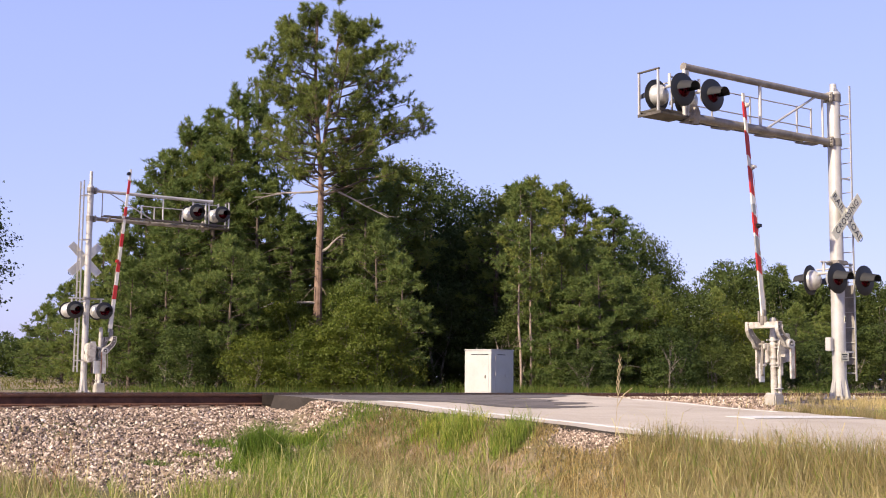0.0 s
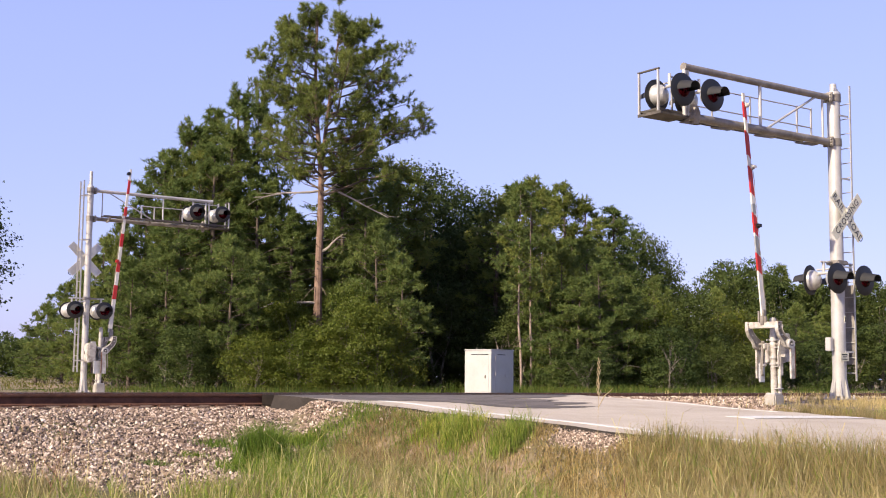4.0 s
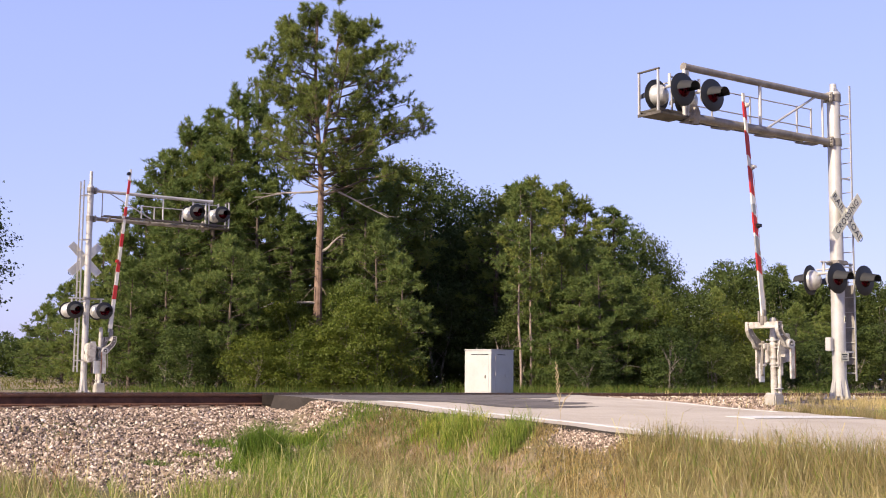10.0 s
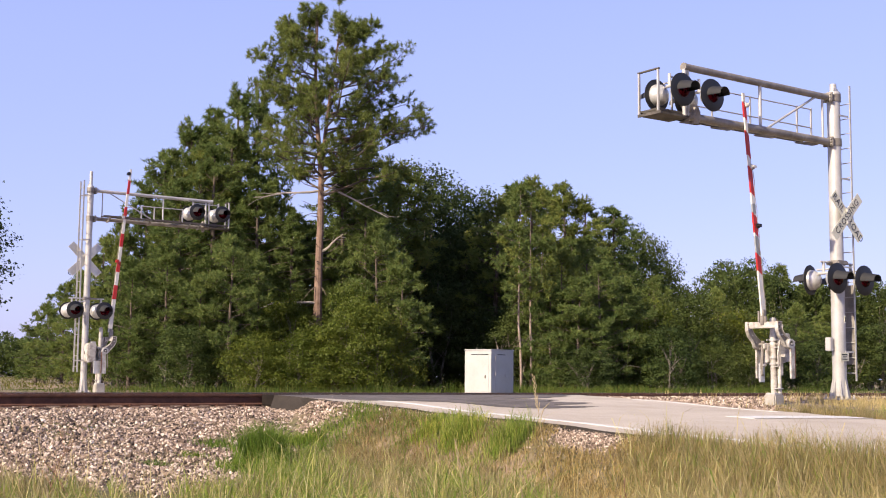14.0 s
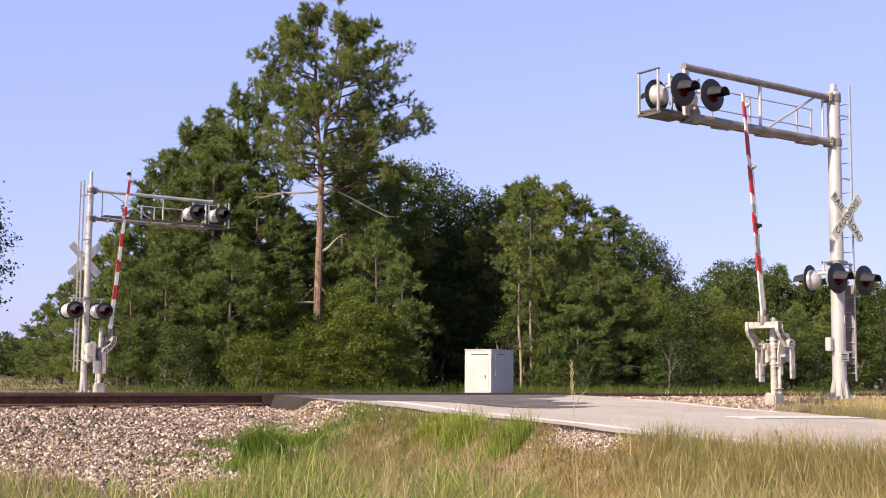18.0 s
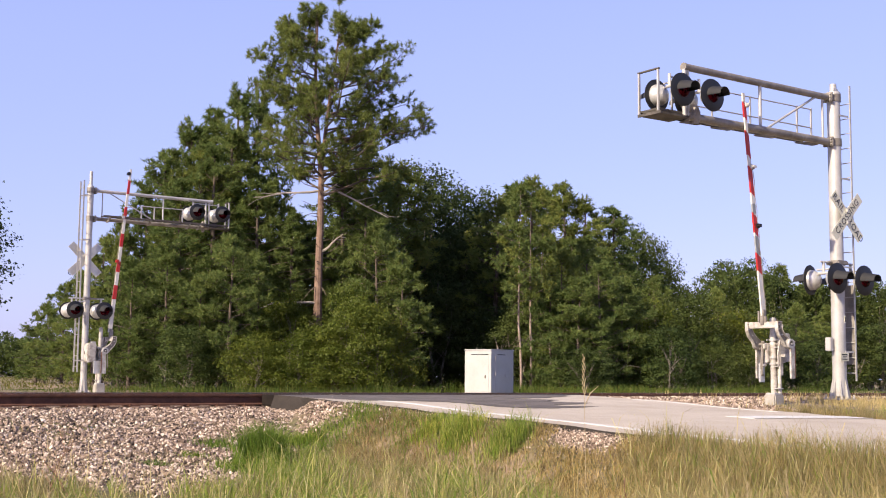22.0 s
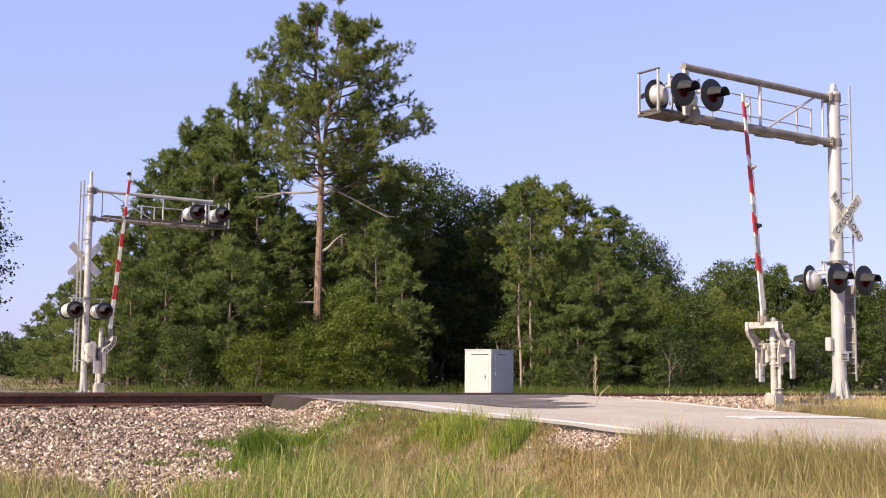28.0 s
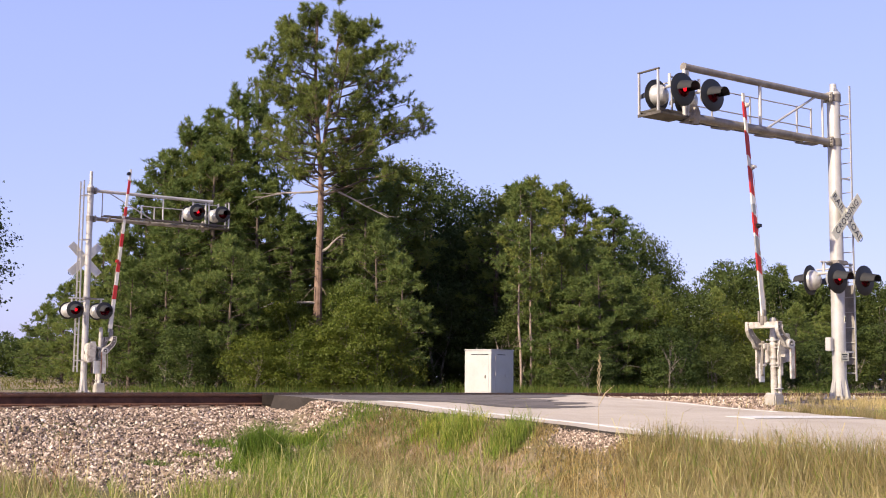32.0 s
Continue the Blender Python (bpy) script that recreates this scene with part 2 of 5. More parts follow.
# ---------- mesh building ----------
class Build:
    """Gathers simple solids into one mesh."""

    def __init__(self):
        self.v, self.f = [], []

    def add(self, verts, faces):
        o = len(self.v)
        self.v += [tuple(p) for p in verts]
        self.f += [tuple(i + o for i in q) for q in faces]
        return self

    def box(self, c, s, m=None, bevel=0.0):
        x, y, z = (d / 2 for d in s)
        if bevel <= 0:
            vs = [Vector((sx * x, sy * y, sz * z)) for sz in (-1, 1) for sx, sy in ((-1, -1), (1, -1), (1, 1), (-1, 1))]
            fs = [(3, 2, 1, 0), (4, 5, 6, 7), (0, 1, 5, 4), (1, 2, 6, 5), (2, 3, 7, 6), (3, 0, 4, 7)]
        else:
            bm = bmesh.new()
            bmesh.ops.create_cube(bm, size=1.0)
            for v in bm.verts:
                v.co = Vector((v.co.x * s[0], v.co.y * s[1], v.co.z * s[2]))
            bmesh.ops.bevel(bm, geom=list(bm.edges), offset=bevel, segments=2, affect="EDGES")
            bm.verts.index_update()
            vs = [v.co.copy() for v in bm.verts]
            fs = [tuple(v.index for v in f.verts) for f in bm.faces]
            bm.free()
        m = (m or Matrix.Identity(4))
        return self.add([m @ (p + Vector(c)) for p in vs] if m != Matrix.Identity(4) else [p + Vector(c) for p in vs], fs)

    def path(self, pts, radii, seg=10, caps=True):
        """A round bar along the points."""
        pts = [Vector(p) for p in pts]
        if isinstance(radii, (int, float)):
            radii = [radii] * len(pts)
        vs, fs = [], []
        for i, p in enumerate(pts):
            d = (pts[min(i + 1, len(pts) - 1)] - pts[max(i - 1, 0)]).normalized()
            ref = Vector((0, 0, 1)) if abs(d.z) < 0.95 else Vector((1, 0, 0))
            s = d.cross(ref).normalized()
            t = s.cross(d).normalized()
            for k in range(seg):
                w = 2 * math.pi * k / seg
                vs.append(p + (s * math.cos(w) + t * math.sin(w)) * radii[i])
        for i in range(len(pts) - 1):
            for k in range(seg):
                k2 = (k + 1) % seg
                fs.append((i * seg + k, i * seg + k2, (i + 1) * seg + k2, (i + 1) * seg + k))
        if caps:
            fs.append(tuple(range(seg))[::-1])
            fs.append(tuple((len(pts) - 1) * seg + k for k in range(seg)))
        return self.add(vs, fs)

    def bar(self, p0, p1, r, seg=10):
        return self.path([p0, p1], r, seg)

    def lathe(self, profile, seg=24, m=None, arc=(0.0, 360.0)):
        """Turns (radius, height) pairs round the local z axis."""
        m = m or Matrix.Identity(4)
        full = arc[1] - arc[0] >= 359.9
        cols = seg if full else seg + 1
        vs, fs = [], []
        for r, h in profile:
            for k in range(cols):
                w = radians(arc[0] + (arc[1] - arc[0]) * k / seg)
                vs.append(m @ Vector((r * math.cos(w), r * math.sin(w), h)))
        for i in range(len(profile) - 1):
            for k in range(seg):
                k2 = (k + 1) % cols
                fs.append((i * cols + k, i * cols + k2, (i + 1) * cols + k2, (i + 1) * cols + k))
        return self.add(vs, fs)

    def prism(self, outline, thick, m=None):
        """A flat outline (x, z), with thickness along y."""
        m = m or Matrix.Identity(4)
        k = len(outline)
        vs = [m @ Vector((x, -thick / 2, z)) for x, z in outline] + [m @ Vector((x, thick / 2, z)) for x, z in outline]
        fs = [tuple(range(k)), tuple(range(2 * k - 1, k - 1, -1))]
        fs += [(i, i + k, (i + 1) % k + k, (i + 1) % k) for i in range(k)]
        return self.add(vs, fs)

    def mesh(self, name, mat, soft=False):
        me = bpy.data.meshes.new(name)
        me.from_pydata(self.v, [], self.f)
        me.materials.append(mat)
        bm = bmesh.new()
        bm.from_mesh(me)
        bmesh.ops.recalc_face_normals(bm, faces=bm.faces)
        if soft:
            for e in bm.edges:
                if len(e.link_faces) == 2 and e.calc_face_angle(0) > radians(35):
                    e.smooth = False
            for f in bm.faces:
                f.smooth = True
        bm.to_mesh(me)
        bm.free()
        return me


def thing(name, m, label, category, group="", kind=""):
    ob = new(name)
    ob.empty_display_size = 0.3
    ob.matrix_basis = m
    return tagged(ob, label, category, group, kind)


def part(name, build, mat, parent, label="", soft=True, m=None):
    ob = new(name, build.mesh(name, mat, soft))
    ob.parent = parent
    if m is not None:
        ob.matrix_basis = m
    return tagged(ob, label)


def fast_mesh(name, verts, tris, mat, soft=False):
    """A mesh from numpy arrays of points and triangles."""
    me = bpy.data.meshes.new(name)
    verts = np.ascontiguousarray(verts, dtype=np.float32)
    tris = np.ascontiguousarray(tris, dtype=np.int32)
    me.vertices.add(len(verts))
    me.vertices.foreach_set("co", verts.ravel())
    me.loops.add(tris.size)
    me.loops.foreach_set("vertex_index", tris.ravel())
    me.polygons.add(len(tris))
    me.polygons.foreach_set("loop_start", np.arange(len(tris), dtype=np.int32) * tris.shape[1])
    me.polygons.foreach_set("use_smooth", np.full(len(tris), soft))
    me.update(calc_edges=True)
    me.materials.append(mat)
    return me


# ---------- ground ----------
def spread(lo, hi, step, far, grow=1.35):
    """Even steps from lo to hi, then growing ones out to far."""
    mid, d = list(np.arange(lo, hi + 1e-6, step)), step
    while mid[0] > -far:
        d *= grow
        mid.insert(0, mid[0] - d)
    d = step
    while mid[-1] < far:
        d *= grow
        mid.append(mid[-1] + d)
    return np.array(mid)


def grid_faces(nx, ny):
    i = np.arange((nx - 1) * (ny - 1))
    r, c = i // (nx - 1), i % (nx - 1)
    k = r * nx + c
    return np.stack([k, k + 1, k + nx + 1, k + nx], 1)


gx, gy = spread(-13, 17, 0.24, 2600), spread(2, 34, 0.24, 2600)
XX, YY = np.meshgrid(gx, gy)
ZZ = ground_z(XX, YY)
ground = new("ground", fast_mesh("ground", np.stack([XX.ravel(), YY.ravel(), ZZ.ravel()], 1), grid_faces(len(gx), len(gy)), GROUND, True))
tagged(ground, "grassy railway verge with bare reddish soil patches", "ground", kind="structure")


# ---------- road ----------
def strip(a0, a1, n0, n1, lift, step=0.3, edge=0.0):
    """A sheet on the road's surface, between two lines, with a skirt."""
    na, nn = max(2, int((a1 - a0) / 0.5) + 1), max(2, int((n1 - n0) / step) + 1)
    ga, gn = np.linspace(a0, a1, na), np.linspace(n0, n1, nn)
    A, N = np.meshgrid(ga, gn)
    crown = 0.03 * (1 - ((A - 13.85) / 3.3) ** 2)
    if edge:
        wob = edge * np.sin(N * 2.1) + edge * 0.6 * np.sin(N * 5.3 + 1)
        flare = np.interp(N, [13, 16.6, 18.2, 19.3, 22.0, 25], [0, -0.25, -0.3, -0.42, 0.3, 0])
        A = A + np.where(A == a0, wob + flare, 0) - np.where(A == a1, wob, 0)
    Z = road_z(N) + lift + crown * np.clip(np.minimum(np.abs(N - 19.3), np.abs(N - 22.0)) / 3, 0, 1) * ((N < 19.3) | (N > 22.0))
    X, Y = A * AX.x + N * NX.x, A * AX.y + N * NX.y
    top = np.stack([X.ravel(), Y.ravel(), Z.ravel()], 1)
    faces = [tuple(q) for q in grid_faces(na, nn)]
    rim = [r * na for r in range(nn)], [r * na + na - 1 for r in range(nn)]
    verts = [tuple(p) for p in top]
    for line, flip in zip(rim, (False, True)):
        o = len(verts)
        verts += [(verts[i][0], verts[i][1], verts[i][2] - 0.3) for i in line]
        for k in range(nn - 1):
            q = (line[k], o + k, o + k + 1, line[k + 1])
            faces.append(q[::-1] if flip else q)
    return verts, faces


def sheet(name, a0, a1, n0, n1, lift, mat, label, category, edge=0.0, step=0.3):
    verts, faces = strip(a0, a1, n0, n1, lift, step, edge)
    me = bpy.data.meshes.new(name)
    me.from_pydata(verts, [], faces)
    me.materials.append(mat)
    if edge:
        # the side faces take a darker colour than the top
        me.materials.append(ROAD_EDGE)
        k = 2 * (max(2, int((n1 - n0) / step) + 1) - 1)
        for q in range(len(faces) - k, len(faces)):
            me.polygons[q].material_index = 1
    return tagged(new(name, me), label, category, kind="structure")


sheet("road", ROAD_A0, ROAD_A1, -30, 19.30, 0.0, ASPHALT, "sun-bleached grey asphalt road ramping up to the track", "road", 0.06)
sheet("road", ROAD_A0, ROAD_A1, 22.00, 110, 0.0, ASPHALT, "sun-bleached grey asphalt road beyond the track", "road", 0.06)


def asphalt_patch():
    """Dark overlay on the ramp, with a ragged edge that runs out in fingers along the track."""
    gen = np.random.default_rng(23)
    n = np.arange(15.0, 19.30, 0.045)
    lo = np.interp(n, [15.0, 15.4, 15.9, 16.6, 17.1, 17.35, 18.4, 19.3], [12.7, 12.0, 12.0, 11.75, 11.35, 10.75, 10.3, 10.1]) + gen.normal(size=len(n)) * np.interp(n, [17.3, 18.0], [0.05, 0.0])
    hi = np.interp(n, [15.0, 15.25, 15.5, 16.0, 16.4, 17.0, 17.5, 18.0, 19.3], [13.0, 14.0, 13.2, 14.4, 13.7, 14.5, 13.8, 15.4, 16.8]) + gen.normal(size=len(n)) * 0.16
    verts, faces, k = [], [], 14
    for i in range(len(n)):
        for a in np.linspace(lo[i], hi[i], k):
            c = 0.03 * (1 - ((a - 13.85) / 3.3) ** 2) * min(1.0, (19.3 - n[i]) / 3)
            p = plan(float(a), float(n[i]))
            verts.append((p.x, p.y, float(road_z(n[i])) + c + 0.006))
    for i in range(len(n) - 1):
        faces += [(i * k + j, i * k + j + 1, (i + 1) * k + j + 1, (i + 1) * k + j) for j in range(k - 1)]
    # darker sloping flank where the overlay runs over the road's edge
    o, rim = len(verts), [i for i in range(len(n)) if n[i] > 18.1]
    verts += [(verts[i * k][0] - AX.x * 0.12, verts[i * k][1] - AX.y * 0.12, verts[i * k][2] - 0.32) for i in rim]
    faces += [(rim[j] * k, rim[j + 1] * k, o + j + 1, o + j) for j in range(len(rim) - 1)]
    me = bpy.data.meshes.new("asphalt_patch")
    me.from_pydata(verts, [], faces)
    me.materials.append(PATCH)
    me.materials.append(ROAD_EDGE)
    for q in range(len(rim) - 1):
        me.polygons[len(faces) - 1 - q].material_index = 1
    tagged(new("asphalt_patch", me), "darker asphalt with ragged edge against the track", "road patch", kind="structure")


asphalt_patch()
sheet("edge_line", 10.95, 11.07, -30, 17.4, 0.005, LINE_WHITE, "thin worn white edge line on asphalt", "road marking")
sheet("edge_line", 16.75, 16.87, 13.9, 17.4, 0.005, LINE_WHITE, "thin worn white edge line on asphalt", "road marking")
sheet("edge_line", 10.95, 11.07, 24, 60, 0.005, LINE_WHITE, "thin worn white edge line on asphalt", "road marking")
sheet("stop_line", 14.3, 17.1, 12.3, 12.85, 0.006, LINE_WHITE, "broad white stop line on asphalt", "road marking", step=0.2)


# ---------- track ----------
track = thing("railway_track", Matrix.Translation(plan(13.5, 20.65, -0.045)) @ pose(0, 0, 0, 0, 0, TRACK_TURN),
              "rusty steel rails on weathered wooden ties", "railway track")
RAIL_SHAPE = [(-0.076, -0.185), (0.076, -0.185), (0.076, -0.172), (0.010, -0.155), (0.009, -0.052), (0.037, -0.040), (0.037, -0.006),
              (0.030, 0.0), (-0.030, 0.0), (-0.037, -0.006), (-0.037, -0.040), (-0.009, -0.052), (-0.010, -0.155), (-0.076, -0.172)]


def rail_bar(length):
    b = Build()
    k = len(RAIL_SHAPE)
    vs = [(-length, y, z) for y, z in RAIL_SHAPE] + [(length, y, z) for y, z in RAIL_SHAPE]
    fs = [(i, (i + 1) % k, (i + 1) % k + k, i + k) for i in range(k)]
    return b.add(vs, fs + [tuple(range(k)), tuple(range(2 * k - 1, k - 1, -1))])


for dy in (-0.75, 0.75):
    rail = part("rail", rail_bar(150), RUST, track, "rust-brown steel rail", m=pose(0, dy, 0))
    part("rail_head", Build().box((0, 0, 0.001), (300, 0.05, 0.004)), RAIL_TOP, rail, "worn bright rail head")

tie_mesh = Build().box((0, 0, 0), (0.23, 2.6, 0.17), bevel=0.012).mesh("tie", TIE_WOOD)
plate_mesh = Build().box((0, 0, 0), (0.19, 0.36, 0.02), bevel=0.004).box((0.05, 0.10, 0.02), (0.02, 0.03, 0.03)).box((-0.05, -0.10, 0.02), (0.02, 0.03, 0.03)).mesh("tie_plate", RUST)
rng = random.Random(4)
for i in range(-46, 44):
    x = i * 0.52
    if -3.45 < x < 3.95:
        continue
    tie = new("tie", tie_mesh)
    tie.parent = track
    tie.matrix_basis = pose(x + rng.uniform(-0.03, 0.03), rng.uniform(-0.06, 0.06), -0.288 + rng.uniform(-0.006, 0.004), 0, 0, rng.uniform(-1, 1))
    for dy in (-0.75, 0.75):
        tp = new("tie_plate", plate_mesh)
        tp.parent = track
        tp.matrix_basis = pose(x, dy, -0.195)

crossing = thing("crossing_surface", Matrix.Translation(plan(13.5, 20.65, -0.045)) @ pose(0, 0, 0, 0, 0, TRACK_TURN),
                 "dark rubber and asphalt crossing panels between rails", "crossing panel")
for k in range(3):
    w = 7.25 / 3
    x = -3.35 + w * (k + 0.5)
    part("panel", Build().box((x, 0, -0.10), (w - 0.012, 1.30, 0.19), bevel=0.012), RUBBER, crossing)
    part("panel", Build().box((x, -1.07, -0.10), (w - 0.012, 0.55, 0.192), bevel=0.012), RUBBER, crossing)
    part("panel", Build().box((x, 1.07, -0.10), (w - 0.012, 0.55, 0.192), bevel=0.012), RUBBER, crossing)


GRATING = surface("dark_grating", (0.06, 0.052, 0.045), (0.16, 0.14, 0.125), 5.0, 50, 0.7, 0.3, 0.1)


# ---------- signals ----------
def lamp_head(parent, x, y, z, face, name="signal_lamp", radius=0.305, yaw=0.0):
    """A round flashing lamp: background, hood, lens, housing. face: 1 looks along +y."""
    turn = 0 if face > 0 else 180
    m = pose(x, y, z, 0, 0, turn + yaw) @ pose(0, 0, 0, -90)
    lamp = part(name, Build().lathe([(0.0, 0.012), (radius - 0.012, 0.012), (radius, 0.004), (radius, -0.008), (radius - 0.012, -0.012), (0.0, -0.012)], 36), BLACK, parent,
                "round black background disc with red lens", m=m)
    hood = Build()
    hood.lathe([(0.160, 0.0), (0.150, 0.10), (0.124, 0.31)], 24, pose(0, 0, 0, -4), (174, 366))
    hood.lathe([(0.118, 0.31), (0.144, 0.10), (0.154, 0.0)], 24, pose(0, 0, 0, -4), (174, 366))
    part("hood", hood, DARK_GREY, lamp, "dark grey visor hood")
    part("lens", Build().lathe([(0.142, 0.014), (0.125, 0.048), (0.08, 0.07), (0.0, 0.08)], 24), LENS, lamp, "red glass lens")
    part("lens_ring", Build().lathe([(0.156, 0.012), (0.156, 0.02), (0.141, 0.022), (0.141, 0.012)], 24), BLACK, lamp)
    part("housing", Build().lathe([(0.205, -0.012), (0.205, -0.05), (0.185, -0.12), (0.14, -0.18), (0.075, -0.222), (0.0, -0.235)], 28), ALU, lamp, "silver domed back housing")
    bulb = Build().lathe([(0.05, 0.0), (0.047, 0.018), (0.038, 0.032), (0.0, 0.046)], 16).lathe([(0.05, 0.0), (0.047, -0.018), (0.038, -0.032), (0.0, -0.046)], 16)
    me = bulb.mesh("bulb", BLACK, True)
    me.materials.append(GLOW)
    for p in me.polygons:
        p.material_index = 1 if p.center.z < -0.016 else 0
    ob = new("bulb", me)
    ob.parent = lamp
    ob.matrix_basis = pose(0, 0, 0.024)
    return lamp


def pair_of_lamps(parent, x, z, reach, disc, yaw=0.0):
    """Lamps back to back on a short cross pipe, with the conduit between them."""
    f = lamp_head(parent, x, reach, z, 1, radius=disc)
    b = lamp_head(parent, x, -reach, z, -1, radius=disc, yaw=yaw)
    part("lamp_bracket", Build().bar((x, -reach + 0.2, z + 0.12), (x, reach - 0.2, z + 0.12), 0.03).bar((x, 0, z + 0.12), (x, 0, z + 0.36), 0.03)
         .bar((x - 0.03, reach - 0.15, z + 0.2), (x - 0.03, -reach + 0.15, z + 0.2), 0.018), STEEL, parent)
    return f, b


def cantilever(m, length, tip, lamp_x, label, disc=0.305, slim=1.0, pr=0.136, zt=6.07, zb=5.15, lamp_z=5.53, guard=True, reach=0.55,
               ladder=(-0.27, 0.2, 0.32, 6.34), rails=(0.40, 0.79), posts=(0.02, 0.47, 1.9, 3.0, 4.1), name="cantilever_signal"):
    """Pole with a two-tube arm over the road, walkway, ladder, lamps and crossed sign. Arm along +x, front +y."""
    s = thing(name, m, label, "crossing signal", "crossing signals")
    part("pole", Build().path([(0, 0, 0.02), (0, 0, 0.5), (0, 0, zt + 0.1)], [pr * 1.03, pr * 1.02, pr * 0.96], 28), STEEL, s, "silver painted tubular pole")
    stub = 0.30 if guard else 0.56
    part("pole_cap", Build().lathe([(pr * 0.97, zt + 0.02), (pr * 1.07, zt + 0.03), (pr * 1.07, zt + 0.10), (pr * 0.99, zt + 0.13), (pr * 0.52, zt + 0.14), (pr * 0.5, zt + stub), (0.0, zt + stub + 0.01)], 20)
         .box((0.05, 0.05, zt + 0.18), (0.03, 0.03, 0.06)).box((-0.05, 0.05, zt + 0.17), (0.03, 0.03, 0.05)), STEEL, s)
    part("base_plate", Build().box((0, 0, -0.04), (pr * 3.4, pr * 3.4, 0.03), bevel=0.006), STEEL, s)
    for k in range(8):
        part("gusset", Build().prism([(pr * 0.93, -0.03), (pr * 1.5, -0.03), (pr * 1.5, 0.02), (pr * 1.04, 0.36), (pr * 0.93, 0.36)], 0.014, pose(0, 0, 0, 0, 0, 45 * k)), STEEL, s)
    for k in range(4):
        bx, by = pr * 1.4 * (1 if k % 2 else -1), pr * 1.4 * (1 if k // 2 else -1)
        part("anchor_bolt", Build().bar((bx, by, -0.04), (bx, by, 0.05), 0.014, 8).bar((bx, by, -0.025), (bx, by, 0.0), 0.026, 6), STEEL, s)
    # arm
    part("upper_tube", Build().bar((0.1, 0, zt), (length, 0, zt), 0.068 * slim, 18).bar((length - 0.03, 0, zt), (length + 0.012, 0, zt), 0.078 * slim, 18), STEEL_DULL if guard else STEEL, s)
    part("lower_tube", Build().bar((0.1, 0, zb), (length - 0.12, 0, zb), 0.077 * slim, 18).bar((length - 0.15, 0, zb), (length - 0.11, 0, zb), 0.084 * slim, 18), STEEL_DULL, s)
    part("arm_saddle", Build().lathe([(0.05 * slim, zb - 0.13), (0.09 * slim, zb - 0.04), (0.09 * slim, zb + 0.10), (0.05 * slim, zb + 0.2)], 18, Matrix.Translation((length - 0.28, 0.02, 0))), STEEL_DULL, s)
    for z in (zt, zb):
        clamp = Build().lathe([(pr + 0.016, z - 0.075), (pr + 0.016, z + 0.075), (pr, z + 0.075), (pr, z - 0.075)], 24)
        clamp.box((pr + 0.05, 0, z), (0.045, pr * 1.8, 0.19), bevel=0.008)
        part("pole_clamp", clamp, STEEL_DULL, s)
        for by in (-1, 1):
            for bz in (-0.055, 0.0, 0.055):
                part("clamp_bolt", Build().bar((pr + 0.02, by * pr * 0.72, z + bz), (pr + 0.11, by * pr * 0.72, z + bz), 0.012, 6), STEEL, s)
    for x in (0.36, 2.25, length - 0.1):
        part("strut", Build().bar((x, 0, zb), (x, 0, zt), (0.034 if x > 1 else 0.024) * slim, 12), STEEL, s)
    part("diagonal_brace", Build().bar((0.5, 0, zt), (2.15, 0, zb), 0.024 * slim, 10), STEEL, s)
    # walkway behind the arm
    yb = -reach
    deck = Build().box(((tip + 0.3) / 2, -0.10, zb + 0.075), (tip - 0.3, 0.025, 0.04)).box(((tip + 0.3) / 2, yb, zb + 0.075), (tip - 0.3, 0.025, 0.05))
    k = 0.36
    while k < tip:
        deck.box((k, (yb - 0.10) / 2, zb + 0.08), (0.010, reach - 0.13, 0.03))
        k += 0.06
    part("walkway_grating", deck, GRATING, s, "weathered steel walkway grating")
    for k in (0.5, 1.75, 3.0, length - 0.5):
        part("walkway_bracket", Build().prism([(0.0, 0.0), (reach, 0.09), (reach, 0.06), (0.14, -0.05), (0.0, -0.05)], 0.04, pose(k, -0.03, zb - 0.04, 0, 0, -90)), STEEL_DULL, s)
    part("end_platform", Build().box((tip - 0.38, -reach / 2, zb + 0.0), (0.78, reach, 0.02)).box((tip + 0.01, -reach / 2, zb + 0.0), (0.03, reach + 0.04, 0.05)).box((tip - 0.38, 0.0, zb - 0.005), (0.8, 0.03, 0.045)), GRATING, s)
    for z in rails:
        part("handrail", Build().path([(posts[0], yb, zb + z), (posts[-1], yb, zb + z)], 0.014, 8), STEEL, s)
    for x in posts:
        part("rail_post", Build().box((x, yb, zb + max(rails) / 2 + 0.05), (0.03, 0.03, max(rails) - 0.06)), STEEL, s)
    for y in (yb, -0.06):
        part("end_post", Build().box((tip, y, zb + 0.40), (0.036, 0.036, 0.80)), STEEL, s)
    part("end_rail", Build().box((tip, (yb - 0.06) / 2, zb + 0.81), (0.05, reach, 0.03), bevel=0.006), GRATING, s)
    # ladder on the pole's far side
    lx, half, z0, z1 = ladder
    for y in (-half, half):
        part("ladder_rail", Build().box((lx, y, (z0 + z1) / 2), (0.045, 0.02, z1 - z0), bevel=0.004), STEEL, s)
    z = z0 + 0.16
    while z < z1 - 0.1:
        part("rung", Build().bar((lx, -half, z), (lx, half, z), 0.010, 8), STEEL, s)
        z += 0.305
    for z in (0.9, 2.6, 4.4, 5.7):
        part("ladder_bracket", Build().box((lx / 2, half - 0.05, z), (-lx, 0.012, 0.035)).box((lx / 2, 0.05 - half, z), (-lx, 0.012, 0.035)), STEEL, s)
    if guard:
        part("ladder_guard", Build().box((lx - 0.04, 0.0, 1.45), (0.012, 0.30, 1.6), bevel=0.004), STEEL_DULL, s, "flat ladder guard plate")
    # lamps
    lamps = []
